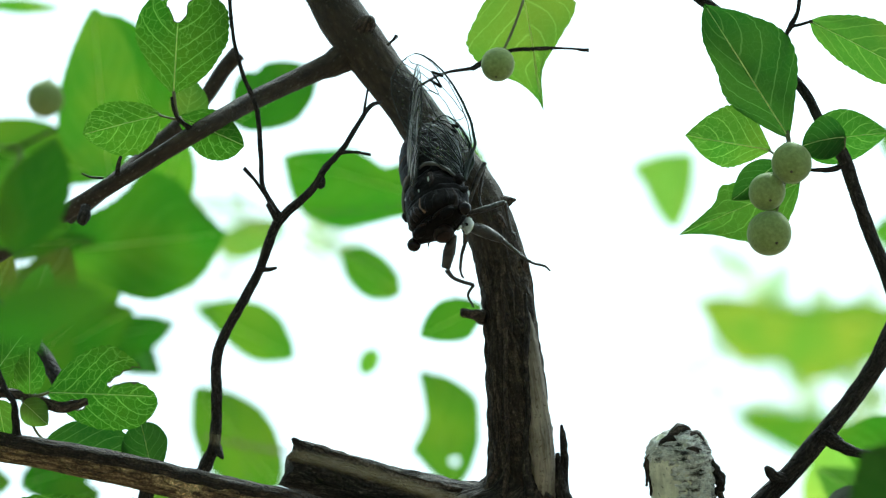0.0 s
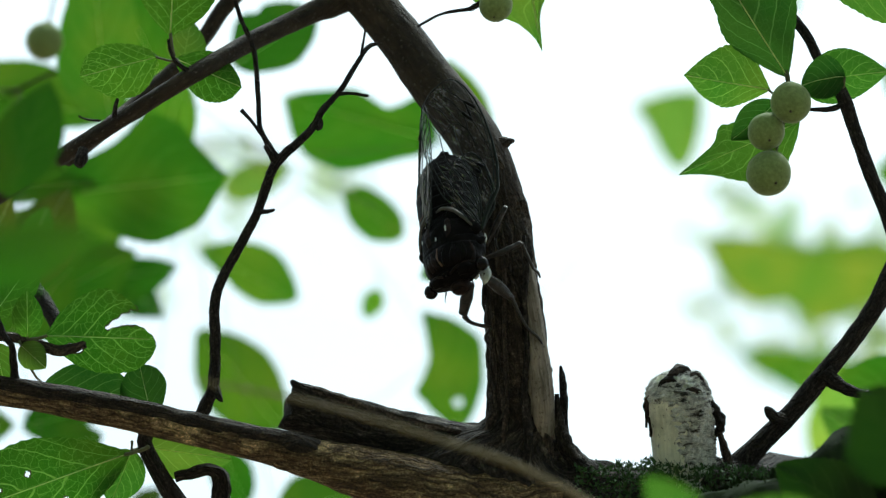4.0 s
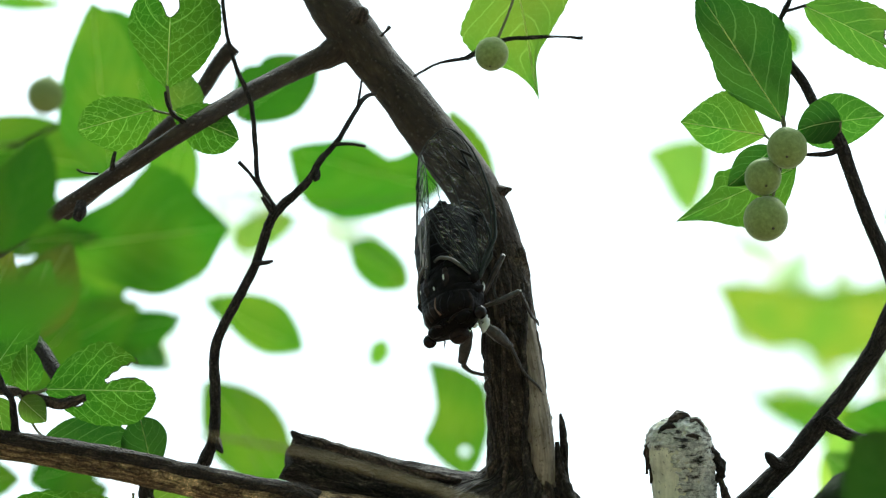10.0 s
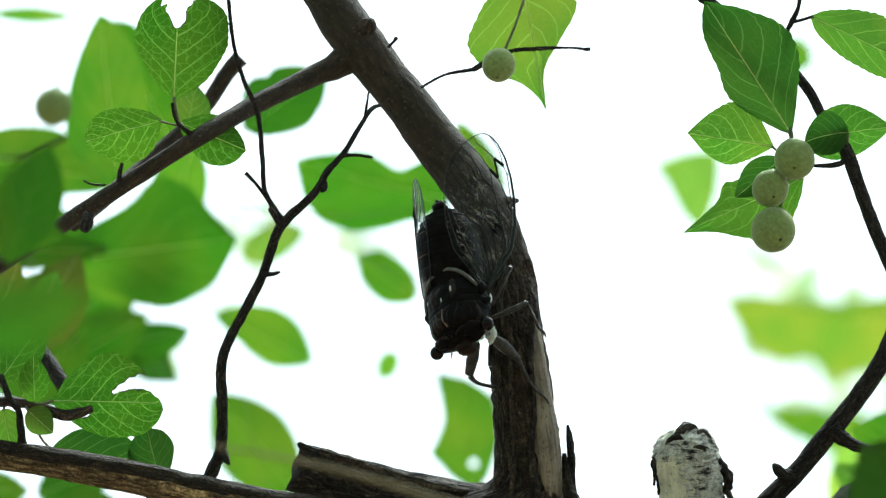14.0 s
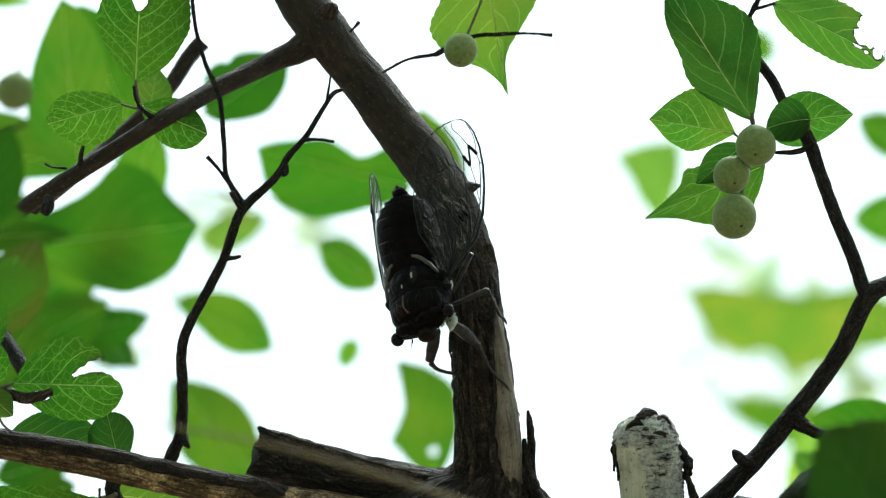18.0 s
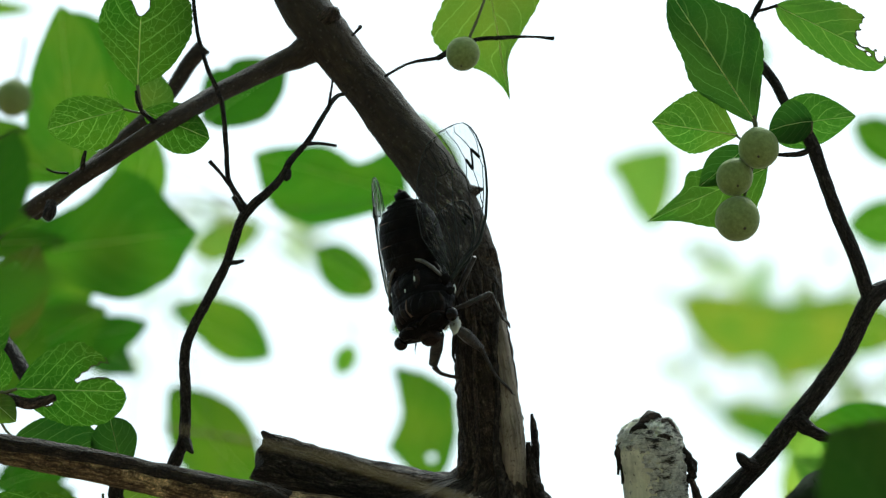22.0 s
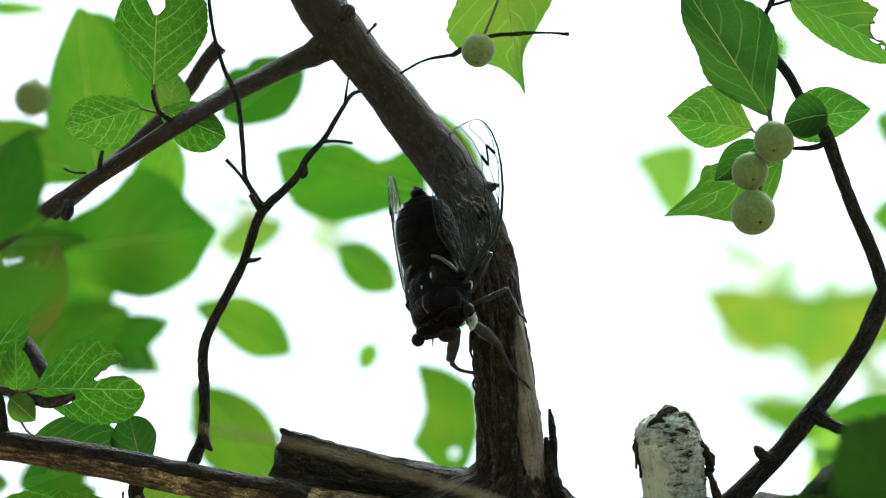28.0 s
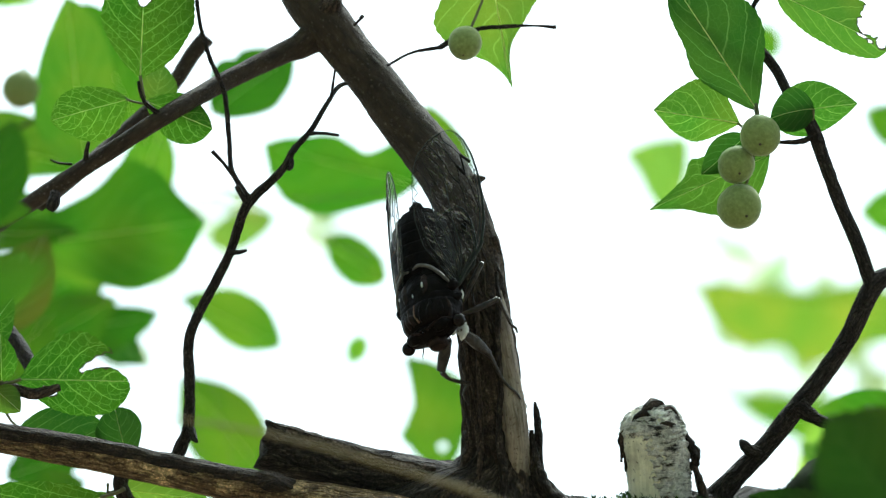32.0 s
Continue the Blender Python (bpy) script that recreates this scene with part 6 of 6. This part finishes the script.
def wing(name, length, wide, sx, label):
    """sx: 1 for the cicada's wing on its +x side, -1 for the other."""
    ob = new(name)
    ob.empty_display_size = 0.005
    ob.parent = CICADA
    ob["label"] = label
    BASE[ob.name] = Vector((0, 0, 0))
    place = wing_map(length, wide)
    flip = lambda v: Vector((v.x, v.y * sx, v.z))
    n, m = 56, 18
    step = lambda i: 1 - (1 - i / n) ** 1.6
    vs = [flip(place(step(i), j / m)) for i in range(n + 1) for j in range(m + 1)]
    uv = [(j / m * wide / 1000, step(i) * length / 1000) for i in range(n + 1) for j in range(m + 1)]
    fs = [(i * (m + 1) + j, i * (m + 1) + j + 1, (i + 1) * (m + 1) + j + 1, (i + 1) * (m + 1) + j) for i in range(n) for j in range(m)]
    part("membrane", (vs, fs, uv), MEMBRANE, ob, "clear rippled membrane")

    def run(line, r0, r1):
        pts = spline([(*q, 0.0) for q in line], 0.03)
        k = len(pts)
        return [(*(flip(place(min(max(q[0], 0), 1), q[1], 0.0)) * 1000), r0 + (r1 - r0) * i / (k - 1)) for i, q in enumerate(pts)]

    part("costa", tube(run([(1 - (1 - i / 24) ** 1.7, 0.0) for i in range(25)], 0.5, 0.17), 8, 0.6, frame_of=mm), WVEIN_GREEN, ob, "thick greenish leading edge")
    part("hind_margin", tube(run([(1 - (1 - i / 24) ** 1.7, 1.0) for i in range(25)], 0.16, 0.1), 5, 0.6, frame_of=mm), WVEIN_GREEN, ob)
    scallop = []
    for a, b in zip(SCALLOPS, SCALLOPS[1:]):
        scallop += [(a, 0.955 - 0.03 * (a < 0.99)), ((a + b) / 2, 0.985)]
    part("margin_vein", tube(run(scallop, 0.12, 0.1), 6, 0.5, frame_of=mm), WVEIN, ob)
    for line in (*END_VEINS, *ROOT_VEINS):
        part("vein", tube(run(line, 0.2 if line[0][0] < 0.1 else 0.11, 0.12), 6, 0.6, frame_of=mm), WVEIN_GREEN if line[0][0] < 0.1 else WVEIN, ob)
    for k, line in enumerate(SMUDGES):
        part("cross_vein", tube(run(line, 0.3 if k == 1 else 0.5, 0.3 if k == 1 else 0.42), 7, 0.4, frame_of=mm), WVEIN, ob, "black smudged cross vein")
    return ob


FORE_R = wing("forewing", 44, 20.5, 1, "clear forewing with dark veins")
FORE_L = wing("forewing", 44, 20.5, -1, "clear forewing with dark veins")
HIND_R = wing("hindwing", 22, 12, 1, "short clear hindwing")
HIND_L = wing("hindwing", 22, 12, -1, "short clear hindwing")


def wing_pose(base, axis, width):
    """A wing's pose on the cicada: base in the cicada's mm, axis and width as tree-frame directions."""
    z = TURN.transposed() @ vec(*axis).normalized()
    x = TURN.transposed() @ vec(*width)
    x = (x - z * x.dot(z)).normalized()
    return Matrix.Translation(Vector(base) / 1000) @ Matrix((x, z.cross(x), z)).transposed().to_4x4()


# legs: coxa, knee, shin, foot places with radii, in the tree frame while the cicada rests
LEG_OBS = []


def leg(coxa, femur, tibia, tarsus):
    c = Vector(from_tree(coxa))
    ob = new("leg")
    ob.empty_display_size = 0.003
    ob.parent = CICADA
    BASE[ob.name] = c / 1000
    fit_in = lambda q: (*from_tree(q), q[3])
    f = [fit_in(q) for q in femur]
    part("femur", tube([(*c, f[0][3] * 0.55), f[0], f[1]], 14, 0.5, 0.1, 1.4, 2, mm), LEG, ob)
    # pale strips put the highlights of the femur's edges into colour
    for turn in (-1, 1):
        part("femur_ridge", tube([(c[0] + turn * 0.5, c[1] - 0.5, c[2], 0.14), (f[0][0] + turn * f[0][3] * 0.9, f[0][1] - 0.45 * f[0][3], f[0][2], 0.18), (*f[1][:3], 0.16)], 6, 0.6, 0.1, 1.0, 6, mm), LEG_HIGHLIGHT, ob, "pale highlight along the leg's edge")
    part("tibia", tube([fit_in(q) for q in tibia], 10, 0.6, 0.12, 1.4, 3, mm), LEG, ob)
    part("tarsus", tube([fit_in(q) for q in tarsus], 8, 0.5, 0.12, 1.4, 4, mm), LEG, ob)
    LEG_OBS.append((ob, c / 1000))


leg((9.7, -22.8, -15), ((8.5, -26.9, -13, 1.73), (7.6, -31.4, -11, 1.26)), ((7.9, -32.0, -11, 0.79), (10.1, -34.0, -9, 0.55), (15.5, -35.3, -7, 0.55)), ((15.5, -35.3, -7, 0.48), (13.9, -38.2, -7, 0.38), (15.5, -41.4, -6, 0.25)))
leg((12.9, -20.3, -15), ((17.0, -23.4, -14, 1.73), (21.1, -27.0, -12, 0.95)), ((21.1, -27.0, -12, 0.63), (24.6, -33.8, -10, 0.47), (26.6, -36.2, -9, 0.41)), ((26.6, -36.2, -9, 0.41), (28.8, -38.1, -9, 0.38), (29.9, -39.7, -8, 0.25)))
leg((13.2, -15.9, -12), ((18.3, -14.0, -13, 0.87), (23.6, -11.5, -13, 0.71)), ((23.6, -11.5, -13, 0.63), (25.2, -14.8, -11, 0.47), (27.2, -18.8, -9, 0.47)), ((27.2, -18.8, -9, 0.38), (28.5, -19.8, -9, 0.38), (29.1, -21.2, -8, 0.25)))
leg((13.9, -12.5, -10), ((16.7, -6.2, -11, 0.79), (19.2, -1.4, -11, 0.63)), ((19.2, -1.4, -11, 0.57), (17.7, -5.5, -9, 0.47), (16.5, -10.1, -8, 0.44)), ((16.5, -10.1, -8, 0.38), (16.8, -12.5, -8, 0.32), (17.7, -14.1, -8, 0.24)))
leg((10.5, -16.5, -6), ((13.3, -18.3, -4, 0.79), (14.0, -22.1, -2, 0.64)), ((14.0, -22.1, -2, 0.57), (13.4, -25.3, -1, 0.48), (13.4, -29.3, 0, 0.48)), ((13.4, -29.3, 0, 0.38), (14.0, -31.1, 0, 0.32), (14.7, -31.7, 0, 0.24)))
leg((8.9, -11.8, -4), ((10.5, -6.2, 0, 0.80), (10.9, -1.4, 2, 0.64)), ((10.9, -1.4, 2, 0.58), (11.5, -6.2, 4, 0.48), (11.8, -10.2, 4, 0.45)), ((11.8, -10.2, 4, 0.38), (12.2, -11.8, 4, 0.32), (12.5, -13.5, 4, 0.24)))


# ---- what moves ----
def motions():
    way = ((0, (-0.3, 9.4, -19)), (0.5, (1.3, 4.2, -19)), (1, (2.2, -2.5, -19)), (1.5, (3.3, -10.8, -18)), (2, (3.8, -16.3, -18)), (2.5, (4.1, -20.4, -18)), (3.3, (5.3, -21.0, -18)), (4.5, (5.3, -21.0, -18)),
           (13.5, (5.3, -21.0, -18)), (15.5, (5.3, -21.5, -18)), (24.5, (5.2, -21.6, -18)), (31, (5.0, -21.6, -18)), (31.5, (4.9, -22.1, -18)), (32, (6.6, -26.3, -18)))
    walk(CICADA, [(t, seat(q, float(np.interp(t, (0, 1.0, 2.0), (13, 11, 0))))) for t, q in way])
    down = Matrix.Translation(ABDOMEN_AT)
    want = TURN.transposed() @ vec(-0.21, 0.97, 0.12).normalized()
    lift = Vector((0, 0, 1)).rotation_difference(want)

    def raised(f):
        q = lift.copy()
        q = Matrix.Identity(3).to_quaternion().slerp(q, min(f, 1.0))
        return down @ q.to_matrix().to_4x4()

    walk(abdomen, [(t, raised(f)) for t, f in ((0, 0.2), (1.5, 0.1), (2.5, 0.1), (11.2, 0.1), (12.2, 0.6), (13.5, 0.85), (15.5, 0.9), (19, 1.0), (31, 1.05), (31.5, 0.95), (32, 0.4))])
    spread = ((0, -0.42), (0.5, -0.22), (1.0, -0.05), (1.6, 0.0), (2.5, 0.0), (11.2, 0.0), (12.2, 0.42), (13.5, 0.6), (15.5, 0.95), (19, 1.0), (31, 1.0), (31.5, 0.95), (32, 0.55))

    def right(f, base):
        a = radians(-13 + 17 * f)
        return wing_pose(base, (math.sin(a), math.cos(a), 0.22 - 0.12 * f), (-math.cos(a), math.sin(a), -0.30 + 0.1 * f))

    def left(f, base):
        x = -0.02 - 0.15 * f
        return wing_pose(base, (x, 1.0, 0.1 + 0.5 * f), (0.17 - 0.02 * f, 0.0, -1.0))

    walk(FORE_R, [(t, right(f, (11.0, 0.0, 10.5))) for t, f in spread])
    walk(HIND_R, [(t, right(f + 0.15, (10.4, 0.8, 11.5))) for t, f in spread])
    walk(FORE_L, [(t, left(f, (-9.8, -0.6, 10.5))) for t, f in spread])
    walk(HIND_L, [(t, left(f * 0.9, (-9.4, 0.2, 11.5))) for t, f in spread])
    for i, (ob, c) in enumerate(LEG_OBS):
        rows = []
        for k in range(11):
            t = 0.25 * k
            g = 14 * math.sin(2 * math.pi * (t / 0.9 + (i % 2) * 0.5 + 0.1 * i)) * max(0.0, 1 - t / 2.4)
            rows.append((t, Matrix.Translation(c) @ pose(0, 0, 0, g * 0.6, -36 if i == 1 else 0, g)))
        still = Matrix.Translation(c)
        rows += [(3.4, still), (31.3, still), (31.6, Matrix.Translation(c) @ pose(0, 0, 0, 6 * (-1) ** i, 0, 8 * (-1) ** i)), (32, still)]
        walk(ob, rows)


motions()
